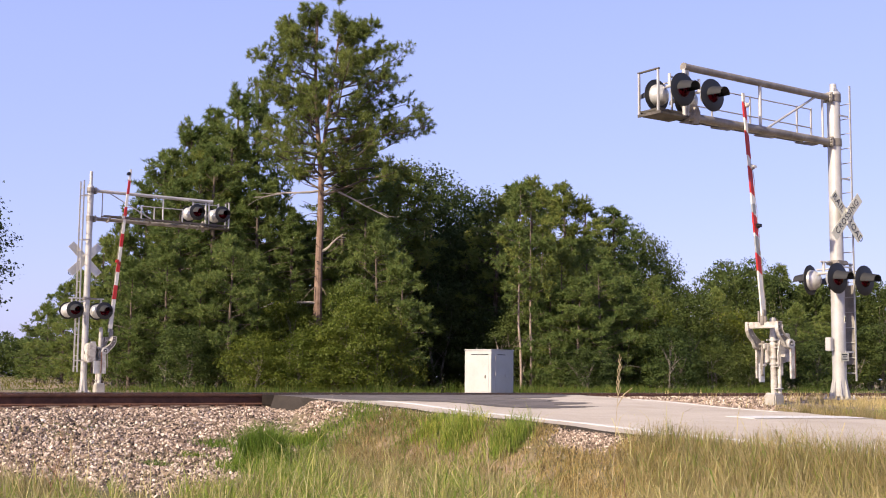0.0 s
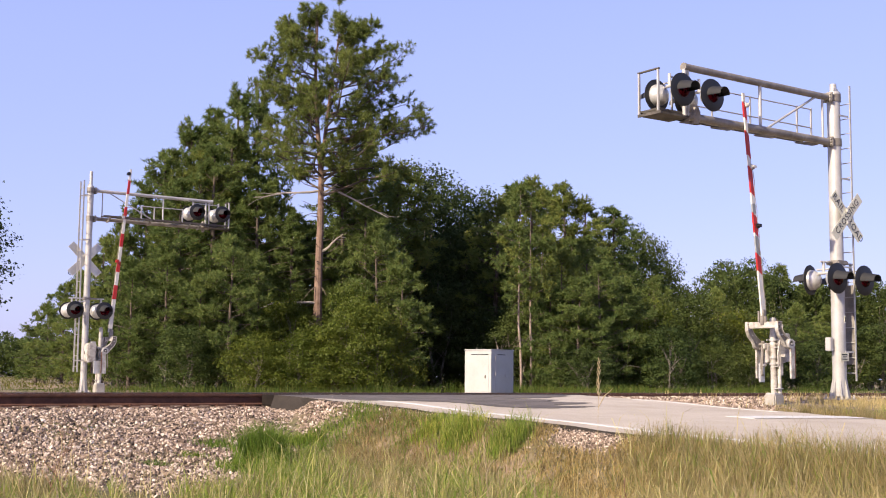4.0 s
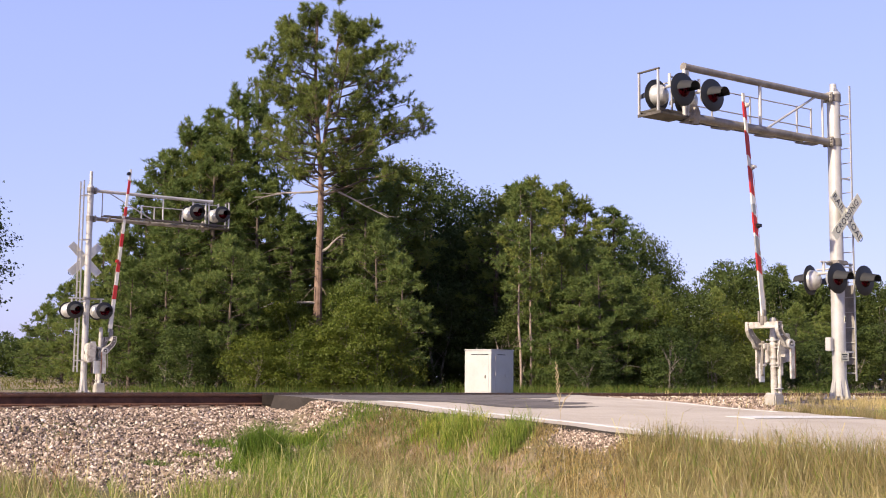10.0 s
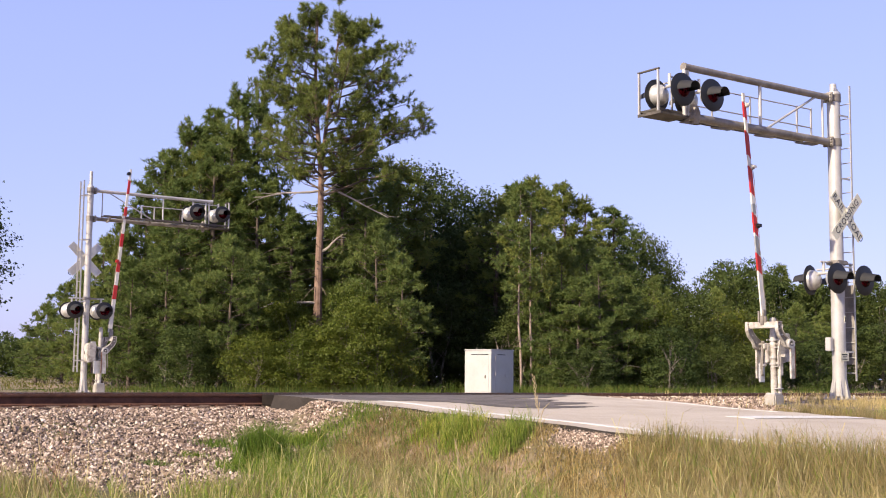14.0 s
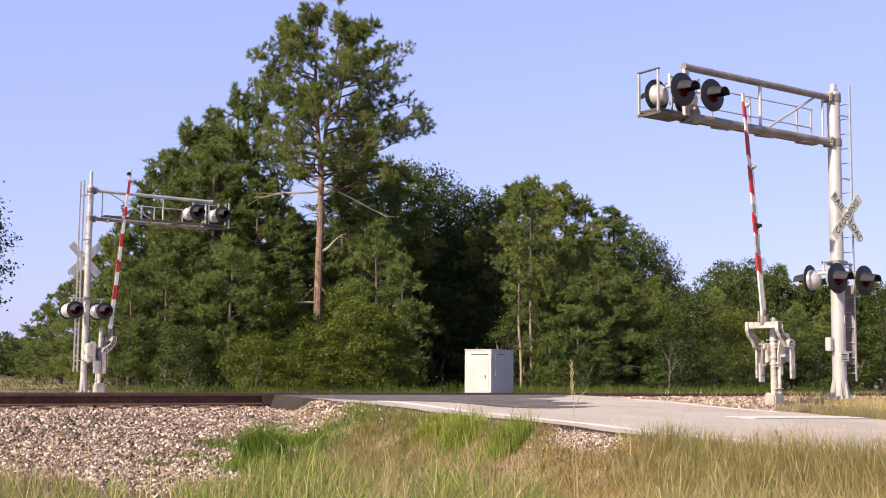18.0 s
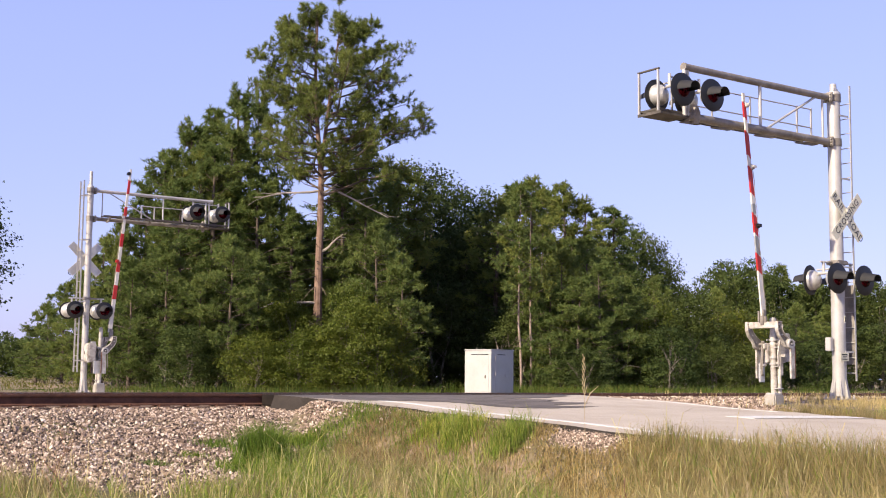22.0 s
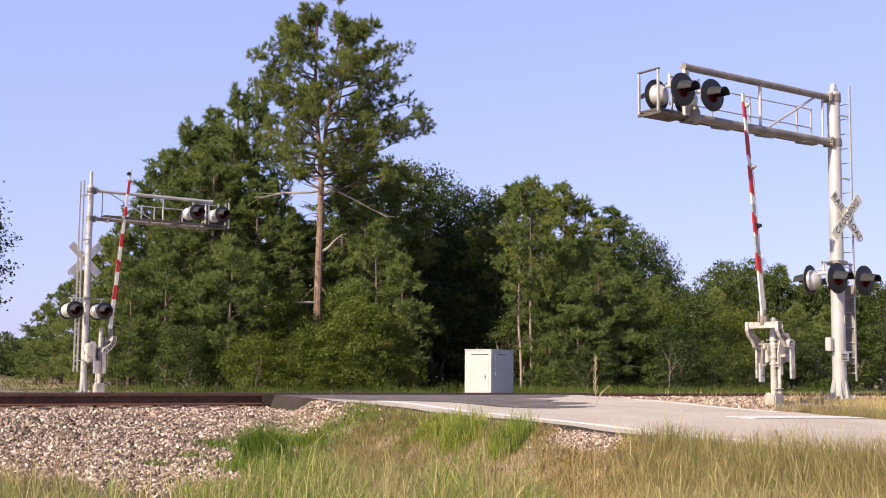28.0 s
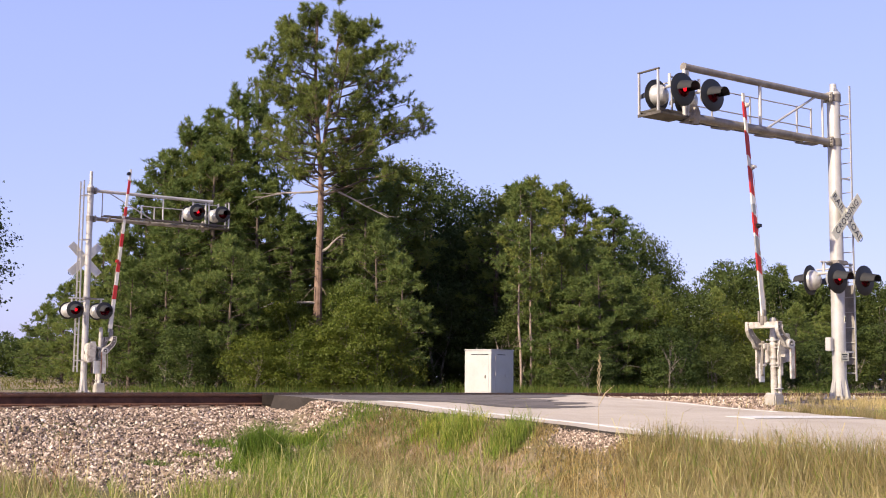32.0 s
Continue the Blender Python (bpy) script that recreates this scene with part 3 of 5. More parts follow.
    for x in lamp_x:
        lamps.append(pair_of_lamps(s, x, lamp_z, 0.33, disc))
    part("lamp_post", Build().bar((sum(lamp_x) / 2, 0, zb), (sum(lamp_x) / 2, 0, zt - 0.05), 0.045 * slim, 12).bar((lamp_x[0], 0, lamp_z + 0.30), (lamp_x[1], 0, lamp_z + 0.30), 0.02, 8), STEEL, s)
    low = []
    for x in (0.43, -0.43):
        low.append(pair_of_lamps(s, x, 2.34, 0.33, disc, 12.0 if guard and x > 0 else 0.0))
    part("cross_arm", Build().bar((-0.52, 0, 2.69), (0.52, 0, 2.69), 0.02, 10), STEEL, s)
    part("arm_collar", Build().box((0, 0, 2.69), (pr * 2.5, pr * 2.3, 0.09), bevel=0.02).bar((0.16, 0, 2.69), (0.3, 0, 2.69), 0.03, 10), STEEL_DULL, s)
    return s, lamps, low


def crossbuck(s, y, z):
    """Two crossed boards with the lettering."""
    board = Build().box((0, 0, 0), (1.22, 0.006, 0.23), bevel=0.002)
    me = board.mesh("sign_board", SIGN_WHITE)
    made = []
    for ang, dy in ((45, 0.0), (-45, 0.008)):
        ob = new("sign_board", me)
        ob.parent = s
        ob.matrix_basis = pose(0, y + dy, z) @ pose(0, 0, 0, 0, 0, 180) @ pose(0, 0, 0, 0, ang, 0)
        tagged(ob, "cream white crossed board with black lettering")
        made.append(ob)
        part("sign_back", Build().box((0, 0.006, 0), (1.21, 0.005, 0.222)), ALU, ob, "bare grey metal back")
    part("sign_bracket", Build().box((0, y / 2 + 0.06, z + 0.12), (0.05, y - 0.02, 0.05)).box((0, y / 2 + 0.06, z - 0.12), (0.05, y - 0.02, 0.05)), STEEL, s)
    return made


RIGHT_M = Matrix.Translation((7.964, 25.0, -0.04)) @ pose(0, 0, 0, 0, 0, TRACK_TURN + 180)
LEFT_M = Matrix.Translation((-10.32, 36.0, -0.24)) @ pose(0, 0, 0, 0, 0, TRACK_TURN)
sig_r, cant_r, pole_r = cantilever(RIGHT_M, 4.35, 4.95, (4.72, 3.95), "silver cantilever signal with crossed sign beside the road")
sig_l, cant_l, pole_l = cantilever(LEFT_M, 3.85, 4.28, (4.06, 3.22), "silver cantilever signal across the track", 0.25, 0.72, 0.092, 5.86, 5.03, 5.46, False, 0.30,
                                    (-0.25, 0.15, 0.57, 6.12), (0.46,), (1.45, 1.85, 2.75))
signs_r = crossbuck(sig_r, 0.26, 3.61)
signs_l = crossbuck(sig_l, 0.26, 3.85)


# ---------- trees ----------
def unit(v):
    return v / (np.linalg.norm(v, axis=-1, keepdims=True) + 1e-9)


def blades(centres, dirs, length, width, gen, droop=0.0):
    """Slender triangles from each centre along its direction."""
    k = len(centres)
    side = unit(np.cross(dirs, gen.normal(size=(k, 3))))
    w = (width * gen.uniform(0.7, 1.3, (k, 1))) * side
    tip = centres + dirs * length * gen.uniform(0.7, 1.3, (k, 1)) + np.array([0, 0, -droop])
    v = np.stack([centres - w, centres + w, tip], 1).reshape(-1, 3)
    return v, np.arange(3 * k).reshape(-1, 3)


def leaves(centres, size, gen, up=0.4, facing=0.0):
    """Small pointed leaves of random turn, tending upward and outward."""
    k = len(centres)
    nrm = unit(gen.normal(size=(k, 3)) * 0.75 + np.array([0, 0, up]) + facing)
    s = unit(np.cross(nrm, gen.normal(size=(k, 3))))
    t = np.cross(nrm, s)
    r = size * gen.uniform(0.6, 1.4, (k, 1))
    v = np.stack([centres - s * r * 0.62, centres + s * r * 0.62, centres + t * r * 1.25], 1).reshape(-1, 3)
    return v, np.arange(3 * k).reshape(-1, 3)


def limb_points(start, direction, length, gen, lift=0.15, steps=5, wander=0.12):
    p, d, out = np.array(start, float), unit(np.array(direction, float)), []
    out.append(p.copy())
    for i in range(steps):
        d = unit(d + gen.normal(size=3) * wander + np.array([0, 0, lift / steps]))
        p = p + d * length / steps
        out.append(p.copy())
    return np.array(out)


def tufts(centres, dirs, per, needle, wide, gen):
    """Brushes of needles, each spraying forward and outward from a twig's end."""
    n = len(centres) * per
    c, d = np.repeat(centres, per, 0), np.repeat(dirs, per, 0)
    out = unit(np.cross(d, gen.normal(size=(n, 3))))
    ang = gen.uniform(0.1, 1.6, (n, 1))
    return blades(c - d * gen.uniform(0.0, 0.17, (n, 1)), unit(d * np.cos(ang) + out * np.sin(ang)), needle, wide, gen)


def pine_meshes(height, bare, radius, seed, limbs=34, twigs=6, needle=0.23, wide=0.023, per=13, trunk_r=0.2, shape=0.86, power=4.0, rise=0.28,
                outline=None, fork=0.0, spread_by=1.6, bark=None, boughs=()):
    """Trunk, crown of needle brushes, and the limbs with their side branches.
    outline: heights with the crown's reach on its two sides; fork: where a second leader leaves the trunk."""
    gen = np.random.default_rng(seed)
    bole, wood = Build(), Build()
    zs = np.linspace(0, height * 0.97, 10)
    tx, ty = np.cumsum(gen.normal(size=10)) * 0.03, np.cumsum(gen.normal(size=10)) * 0.03
    if fork:
        tx = tx - 0.35 * np.clip((zs - fork) / 3.0, 0, 1)
    thick = trunk_r * (1 - 0.86 * (zs / height) ** 1.15)
    bole.path([(x, y, z - 0.1) for x, y, z in zip(tx, ty, zs)], list(thick), 10, False)
    second = None
    if fork:
        z2 = np.linspace(fork - 0.4, height * 0.9, 7)
        x2 = np.interp(z2, zs, tx) + np.array([0.0, 0.2, 0.42, 0.65, 0.85, 1.0, 1.1])
        second = (x2, z2)
        bole.path([(x, 0.05, z) for x, z in zip(x2, z2)], list(np.interp(z2, zs, thick) * 0.78), 8, False)
    cs, ds = [], []
    for i in range(limbs + len(boughs)):
        f = (i + gen.uniform(0, 0.9)) / limbs
        z1 = bare + (height - bare) * f
        az = i * 2.4 + gen.uniform(-0.5, 0.5)
        if i >= limbs:
            z1, az = boughs[i - limbs][0], radians(boughs[i - limbs][1])
            f = (z1 - bare) / (height - bare)
        ca, sa = math.cos(az), math.sin(az)
        if outline:
            hs, west, east = outline
            side, deep = np.interp(z1, hs, east if ca > 0 else west), np.interp(z1, hs, [(w + e) / 2 for w, e in zip(west, east)])
            reach = 1.0 / math.sqrt((ca / side) ** 2 + (sa / deep) ** 2)
        else:
            reach = radius * (1 - f ** power * shape) * (0.65 + 0.35 * min(1.0, f * 4 + 0.2))
        reach = max(reach * gen.uniform(0.62, 1.05), 0.4) if i < limbs else boughs[i - limbs][2]
        slope = rise + 1.6 * max(0.0, f - 0.8) / 0.2 * (i < limbs)
        z0 = min(max(z1 - reach * slope * 0.75, bare * 0.8), height * 0.95)
        bx = np.interp(z0, zs, tx)
        if second and ca > 0 and z0 > fork:
            bx = np.interp(z0, second[1], second[0])
        pts = limb_points((bx, np.interp(z0, zs, ty), z0), (ca, sa, slope), max(0.3, reach - bx * ca), gen, 0.1, 6, 0.13)
        wood.path(pts, list(np.linspace(max(0.016, 0.052 * trunk_r / 0.2 * (1.1 - 0.7 * f)) * (0.6 + reach / 8), 0.009, 7)), 5 if twigs > 9 else 4, False)
        branches = [pts[3:]]
        for k in range(max(2, int(reach * spread_by))):
            g = gen.uniform(0.18, 0.92) * 6
            q = pts[int(g)] + (pts[int(g) + 1] - pts[int(g)]) * (g % 1)
            along = unit(pts[int(g) + 1] - pts[int(g)])
            off = unit(np.cross(along, gen.normal(size=3)) * np.array([1, 1, 0.45]))
            b = limb_points(q, along * 0.55 + off + np.array([0, 0, 0.22]), max(0.35, reach * gen.uniform(0.2, 0.38) * (1.25 - g / 8)), gen, 0.25, 3, 0.2)
            if twigs > 9 or k % 2 == 0:
                wood.path(b, list(np.linspace(0.02, 0.007, 4)), 3, False)
            branches.append(b)
        for b in branches:
            for k in range(twigs):
                g = (len(b) - 1) * (1.0 if k == 0 else gen.uniform(0.35, 1.0))
                lo = min(int(g), len(b) - 2)
                q = b[lo] + (b[lo + 1] - b[lo]) * (g - lo)
                d = unit(unit(b[lo + 1] - b[lo]) * 0.6 + gen.normal(size=3) * 0.6 + np.array([0, 0, 0.45]))
                e = q + d * gen.uniform(0.12, 0.42)
                if twigs > 9 and k % 2 == 0:
                    wood.path([q, e], [0.009, 0.005], 3, False)
                cs.append(e)
                ds.append(d)
    for i in range(int(limbs * 0.3)):
        z = bare * gen.uniform(0.5, 1.05)
        az = gen.uniform(0, 6.28)
        pts = limb_points((np.interp(z, zs, tx), np.interp(z, zs, ty), z), (math.cos(az), math.sin(az), -0.1), gen.uniform(0.4, radius * 0.5), gen, -0.2, 4, 0.25)
        wood.path(pts, list(np.linspace(0.028, 0.006, 5)), 4, False)
    v, f = tufts(np.array(cs), np.array(ds), per, needle, wide, gen)
    return bole.mesh("trunk", bark or BARK_DARK, True), fast_mesh("crown", v, f, NEEDLES), wood.mesh("branchwork", BARK_DARK, True)


def broad_meshes(height, radius, seed, count=5200, size=0.11, mat=None, low=0.12, lumps=16, bark=None, trunk_r=0.14):
    """Trunk with limbs, and a crown of leaf clumps on an uneven outline."""
    gen = np.random.default_rng(seed)
    wood = Build()
    stems = []
    for s in range(gen.integers(1, 4)):
        az = gen.uniform(0, 6.28)
        pts = limb_points((0.15 * math.cos(az), 0.15 * math.sin(az), -0.15), (0.25 * math.cos(az), 0.25 * math.sin(az), 1), height * gen.uniform(0.6, 0.85), gen, 0.3, 6, 0.08)
        wood.path(pts, list(np.linspace(trunk_r, 0.03, 7)), 7, False)
        stems.append(pts)
    cs, ns = [], []
    k = int(count / lumps)
    for i in range(lumps):
        f = (i + gen.uniform()) / lumps
        z = height * (low + (0.93 - low) * f)
        prof = math.sin(math.pi * min(1, (0.18 + 0.80 * f)) ** 0.9) ** 0.6
        az = i * 2.4 + gen.uniform(-0.6, 0.6)
        rr = radius * prof * gen.uniform(0.3, 0.74)
        c = np.array([rr * math.cos(az), rr * math.sin(az), z])
        st = stems[i % len(stems)]
        wood.path([st[min(5, int(f * 5))], (st[min(5, int(f * 5))] + c) / 2 + gen.normal(size=3) * 0.15, c], [0.035, 0.02, 0.008], 4, False)
        big = radius * gen.uniform(0.28, 0.46)
        # sprays of leaves on the clump's outside
        way = unit(gen.normal(size=(26, 3)) + np.array([0, 0, 0.35]))
        heart = way * gen.uniform(0.65, 1.1, (26, 1)) * big * np.array([1.0, 1.0, 0.56])
        pick = gen.integers(0, 26, k)
        cs.append(c + heart[pick] + gen.normal(size=(k, 3)) * (0.05 + big * 0.16) * np.array([1.0, 1.0, 0.55]))
        ns.append(way[pick] * 0.9)
    cs, ns = np.concatenate(cs), np.concatenate(ns)
    ok = cs[:, 2] > 0.02
    v, f = leaves(cs[ok], size, gen, 0.75, ns[ok])
    return wood.mesh("trunk", bark or BARK_GREY, True), fast_mesh("crown", v, f, mat or LEAVES)


def plant(name, meshes, x, y, label, category, turn=0.0, scale=(1, 1, 1), group=""):
    z = float(ground_z(x, y))
    t = thing(name, Matrix.Translation((x, y, z)) @ pose(0, 0, 0, 0, 0, turn) @ Matrix.Diagonal((*scale, 1)), label, category, group)
    for nm, me in zip(("trunk", "crown", "branchwork"), meshes):
        ob = new(nm, me)
        ob.parent = t
        if nm == "branchwork":
            tagged(ob, kind="stuff")
    return t


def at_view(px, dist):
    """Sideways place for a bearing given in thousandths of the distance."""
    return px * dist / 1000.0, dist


PINES = [pine_meshes(14, 4.0, 3.0, 11, 60, 9), pine_meshes(14, 3.0, 2.8, 12, 62, 9), pine_meshes(13, 2.0, 2.6, 13, 62, 9),
         pine_meshes(12, 5.0, 2.2, 14, 40, 7, trunk_r=0.085, bark=BARK_PALE), pine_meshes(9, 0.5, 2.4, 15, 52, 9, trunk_r=0.12),
         pine_meshes(7, 0.4, 2.2, 16, 44, 9, trunk_r=0.1), pine_meshes(13, 2.0, 2.6, 17, 50, 7, 0.34, 0.04, 12)]
BROADS = [broad_meshes(9, 3.2, 21, 13000, 0.10, lumps=25), broad_meshes(8, 3.4, 22, 13000, 0.10, lumps=25), broad_meshes(10, 3.0, 23, 13000, 0.10, lumps=27),
          broad_meshes(6, 3.0, 24, 14000, 0.085, VINE, low=0.04, lumps=25), broad_meshes(4.5, 3.0, 25, 13000, 0.08, VINE, low=0.03, lumps=23), broad_meshes(5.0, 3.0, 26, 13000, 0.08, LEAVES, low=0.03, lumps=23),
          broad_meshes(10, 3.2, 27, 5000, 0.18, lumps=22), broad_meshes(10, 3.2, 28, 15000, 0.095, OAK, lumps=34), broad_meshes(8, 3.2, 29, 14000, 0.095, OAK, low=0.05, lumps=27), broad_meshes(10, 3.1, 30, 8000, 0.135, lumps=25)]
PINE_H, BROAD_H, BROAD_R, PINE_R = (14, 14, 13, 12, 9, 7, 13), (9, 8, 10, 6, 4.5, 5.0, 10, 10, 8, 10), (3.2, 3.4, 3.0, 3.0, 3.0, 3.0, 3.2, 3.2, 3.2, 3.1), (3.0, 2.8, 2.6, 2.2, 2.4, 2.2, 2.6)

# the tall pine's crown: heights, and its reach to the two sides
CROWN = ([8.0, 10.5, 12.4, 14.5, 16.0, 17.0, 18.3, 19.3, 20.1], [1.8, 2.6, 3.5, 3.9, 4.0, 3.0, 2.9, 1.9, 0.9], [2.6, 4.6, 5.9, 5.2, 5.0, 3.8, 3.3, 1.5, 0.8])
# its longest boughs: height of the end, bearing, reach
BOUGHS = ((15.7, -12, 4.9), (14.7, 14, 4.8), (12.4, -8, 5.5), (12.8, 22, 5.0), (13.8, 0, 4.3), (11.5, 4, 4.5), (16.8, 8, 3.4), (18.3, 5, 2.9), (18.6, -30, 2.4),
          (16.3, 182, 3.8), (18.1, 172, 2.7), (14.6, 190, 3.7), (17.2, 190, 2.9), (12.7, 172, 3.0), (15.4, 168, 3.7), (19.4, 100, 1.2), (19.6, 250, 1.2))
hero = pine_meshes(20.1, 10.4, 4.0, 5, 84, 11, 0.19, 0.0105, 34, 0.25, rise=0.2, outline=CROWN, fork=11.4, spread_by=1.9, bark=BARK_PINE, boughs=BOUGHS)
tall_pine = plant("pine_tree", hero, -6.15, 62, "tall pine with bare lower trunk and open crown", "tree", 0)
dead_gen = np.random.default_rng(6)
for dz, ddx, dln in ((10.1, -1.0, 3.5), (10.0, 1.0, 1.1), (10.4, 0.9, 3.9), (4.4, -1.0, 3.0), (7.0, 0.8, 1.6)):
    dl = Build()
    main = limb_points((0, 0, dz), (ddx, -0.45, 0.25 if dln < 2 else (0.12 if ddx < 0 else -0.2)), dln, dead_gen, 0.0, 6, 0.11)
    dl.path(main, list(np.linspace(0.075, 0.015, 7)), 6)
    for g in (2, 3, 4, 5):
        tw = limb_points(main[g], (ddx, dead_gen.uniform(-1, 0.5), dead_gen.uniform(-0.8, 0.8)), dln * 0.3, dead_gen, -0.2, 4, 0.3)
        dl.path(tw, list(np.linspace(0.025, 0.006, 5)), 4)
    part("dead_limb", dl, DEADWOOD, tall_pine, "bleached dead limb")

wood_rng = random.Random(9)


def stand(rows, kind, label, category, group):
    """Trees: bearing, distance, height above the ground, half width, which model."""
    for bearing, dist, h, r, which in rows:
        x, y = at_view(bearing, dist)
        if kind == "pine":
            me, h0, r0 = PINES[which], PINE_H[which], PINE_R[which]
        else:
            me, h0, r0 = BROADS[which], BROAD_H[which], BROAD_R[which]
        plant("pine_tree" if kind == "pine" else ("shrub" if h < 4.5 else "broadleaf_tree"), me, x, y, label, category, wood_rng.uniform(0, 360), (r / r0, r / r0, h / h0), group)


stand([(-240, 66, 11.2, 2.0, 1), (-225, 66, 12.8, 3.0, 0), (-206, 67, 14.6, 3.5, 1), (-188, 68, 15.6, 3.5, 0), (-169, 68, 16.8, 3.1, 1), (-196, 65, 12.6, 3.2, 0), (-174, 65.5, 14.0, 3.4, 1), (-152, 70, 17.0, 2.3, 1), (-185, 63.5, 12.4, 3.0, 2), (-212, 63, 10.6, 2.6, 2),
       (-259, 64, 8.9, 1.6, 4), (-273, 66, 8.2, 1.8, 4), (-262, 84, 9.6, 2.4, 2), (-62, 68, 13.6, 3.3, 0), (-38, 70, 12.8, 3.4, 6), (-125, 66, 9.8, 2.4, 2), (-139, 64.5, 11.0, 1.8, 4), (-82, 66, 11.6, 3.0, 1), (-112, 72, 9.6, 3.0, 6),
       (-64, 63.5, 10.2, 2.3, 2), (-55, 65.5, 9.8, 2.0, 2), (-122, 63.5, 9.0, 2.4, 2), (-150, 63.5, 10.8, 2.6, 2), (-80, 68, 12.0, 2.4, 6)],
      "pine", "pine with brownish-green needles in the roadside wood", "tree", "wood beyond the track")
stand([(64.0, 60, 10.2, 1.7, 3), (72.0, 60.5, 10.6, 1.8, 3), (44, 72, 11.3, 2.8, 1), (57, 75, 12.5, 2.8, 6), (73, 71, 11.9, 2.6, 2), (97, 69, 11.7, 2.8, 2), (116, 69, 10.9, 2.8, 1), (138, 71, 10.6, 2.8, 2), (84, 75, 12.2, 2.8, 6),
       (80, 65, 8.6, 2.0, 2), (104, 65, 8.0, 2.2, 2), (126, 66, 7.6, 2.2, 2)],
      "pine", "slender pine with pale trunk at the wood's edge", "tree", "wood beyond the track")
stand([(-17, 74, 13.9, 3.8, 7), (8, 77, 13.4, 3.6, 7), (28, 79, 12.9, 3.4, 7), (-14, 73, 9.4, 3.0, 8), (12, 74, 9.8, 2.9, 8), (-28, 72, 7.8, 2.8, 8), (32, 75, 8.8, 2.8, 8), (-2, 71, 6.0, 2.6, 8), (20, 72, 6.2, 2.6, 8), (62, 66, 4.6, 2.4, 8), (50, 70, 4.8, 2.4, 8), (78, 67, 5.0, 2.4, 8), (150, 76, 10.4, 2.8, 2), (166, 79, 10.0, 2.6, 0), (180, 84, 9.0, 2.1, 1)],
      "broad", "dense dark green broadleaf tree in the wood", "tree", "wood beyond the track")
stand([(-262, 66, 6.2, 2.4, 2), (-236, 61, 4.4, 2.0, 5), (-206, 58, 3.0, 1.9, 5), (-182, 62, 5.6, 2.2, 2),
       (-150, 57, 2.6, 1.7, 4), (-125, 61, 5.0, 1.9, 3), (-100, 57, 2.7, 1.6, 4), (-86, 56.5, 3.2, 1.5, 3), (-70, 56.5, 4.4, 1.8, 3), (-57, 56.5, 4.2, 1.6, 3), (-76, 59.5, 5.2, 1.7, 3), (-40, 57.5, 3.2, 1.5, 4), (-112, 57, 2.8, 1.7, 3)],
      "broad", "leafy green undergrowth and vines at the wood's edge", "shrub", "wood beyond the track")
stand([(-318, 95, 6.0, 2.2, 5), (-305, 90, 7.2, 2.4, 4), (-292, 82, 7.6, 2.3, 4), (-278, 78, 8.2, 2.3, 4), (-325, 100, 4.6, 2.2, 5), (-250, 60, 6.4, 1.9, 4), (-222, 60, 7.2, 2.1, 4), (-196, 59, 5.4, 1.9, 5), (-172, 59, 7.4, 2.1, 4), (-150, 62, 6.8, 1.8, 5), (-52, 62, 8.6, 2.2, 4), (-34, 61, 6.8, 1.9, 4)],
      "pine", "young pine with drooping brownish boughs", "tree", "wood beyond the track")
# low shrubs of model 8: dark leaf colour stands in for the pines' shade
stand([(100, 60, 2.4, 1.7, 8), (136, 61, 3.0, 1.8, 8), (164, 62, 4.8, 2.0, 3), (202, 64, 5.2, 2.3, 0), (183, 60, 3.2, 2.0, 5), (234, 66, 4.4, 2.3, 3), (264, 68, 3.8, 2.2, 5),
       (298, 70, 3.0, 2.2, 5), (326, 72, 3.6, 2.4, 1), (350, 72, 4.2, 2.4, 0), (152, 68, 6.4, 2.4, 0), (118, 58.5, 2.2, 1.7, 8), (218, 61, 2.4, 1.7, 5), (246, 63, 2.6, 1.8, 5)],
      "broad", "green broadleaf tree at the wood's edge, low ones dark-leaved for shade", "tree", "wood beyond the track")
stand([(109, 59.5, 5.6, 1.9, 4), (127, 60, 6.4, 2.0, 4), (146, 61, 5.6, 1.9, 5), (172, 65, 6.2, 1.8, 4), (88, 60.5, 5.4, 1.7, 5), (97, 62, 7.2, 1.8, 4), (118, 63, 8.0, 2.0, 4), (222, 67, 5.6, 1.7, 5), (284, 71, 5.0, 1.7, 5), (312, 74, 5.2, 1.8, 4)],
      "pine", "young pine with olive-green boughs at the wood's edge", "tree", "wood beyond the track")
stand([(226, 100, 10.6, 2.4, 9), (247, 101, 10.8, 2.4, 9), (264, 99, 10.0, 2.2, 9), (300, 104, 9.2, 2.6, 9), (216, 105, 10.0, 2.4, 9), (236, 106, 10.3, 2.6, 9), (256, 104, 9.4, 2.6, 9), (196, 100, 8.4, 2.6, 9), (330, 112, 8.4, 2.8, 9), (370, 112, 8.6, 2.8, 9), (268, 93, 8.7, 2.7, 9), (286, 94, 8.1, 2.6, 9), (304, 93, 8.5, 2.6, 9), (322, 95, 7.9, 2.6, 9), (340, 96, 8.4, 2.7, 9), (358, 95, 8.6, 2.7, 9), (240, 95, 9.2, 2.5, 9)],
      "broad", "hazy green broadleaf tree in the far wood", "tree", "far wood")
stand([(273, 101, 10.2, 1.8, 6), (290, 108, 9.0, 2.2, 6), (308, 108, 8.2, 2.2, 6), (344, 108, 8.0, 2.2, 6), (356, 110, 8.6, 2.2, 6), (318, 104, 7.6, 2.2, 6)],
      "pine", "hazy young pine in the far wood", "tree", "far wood")
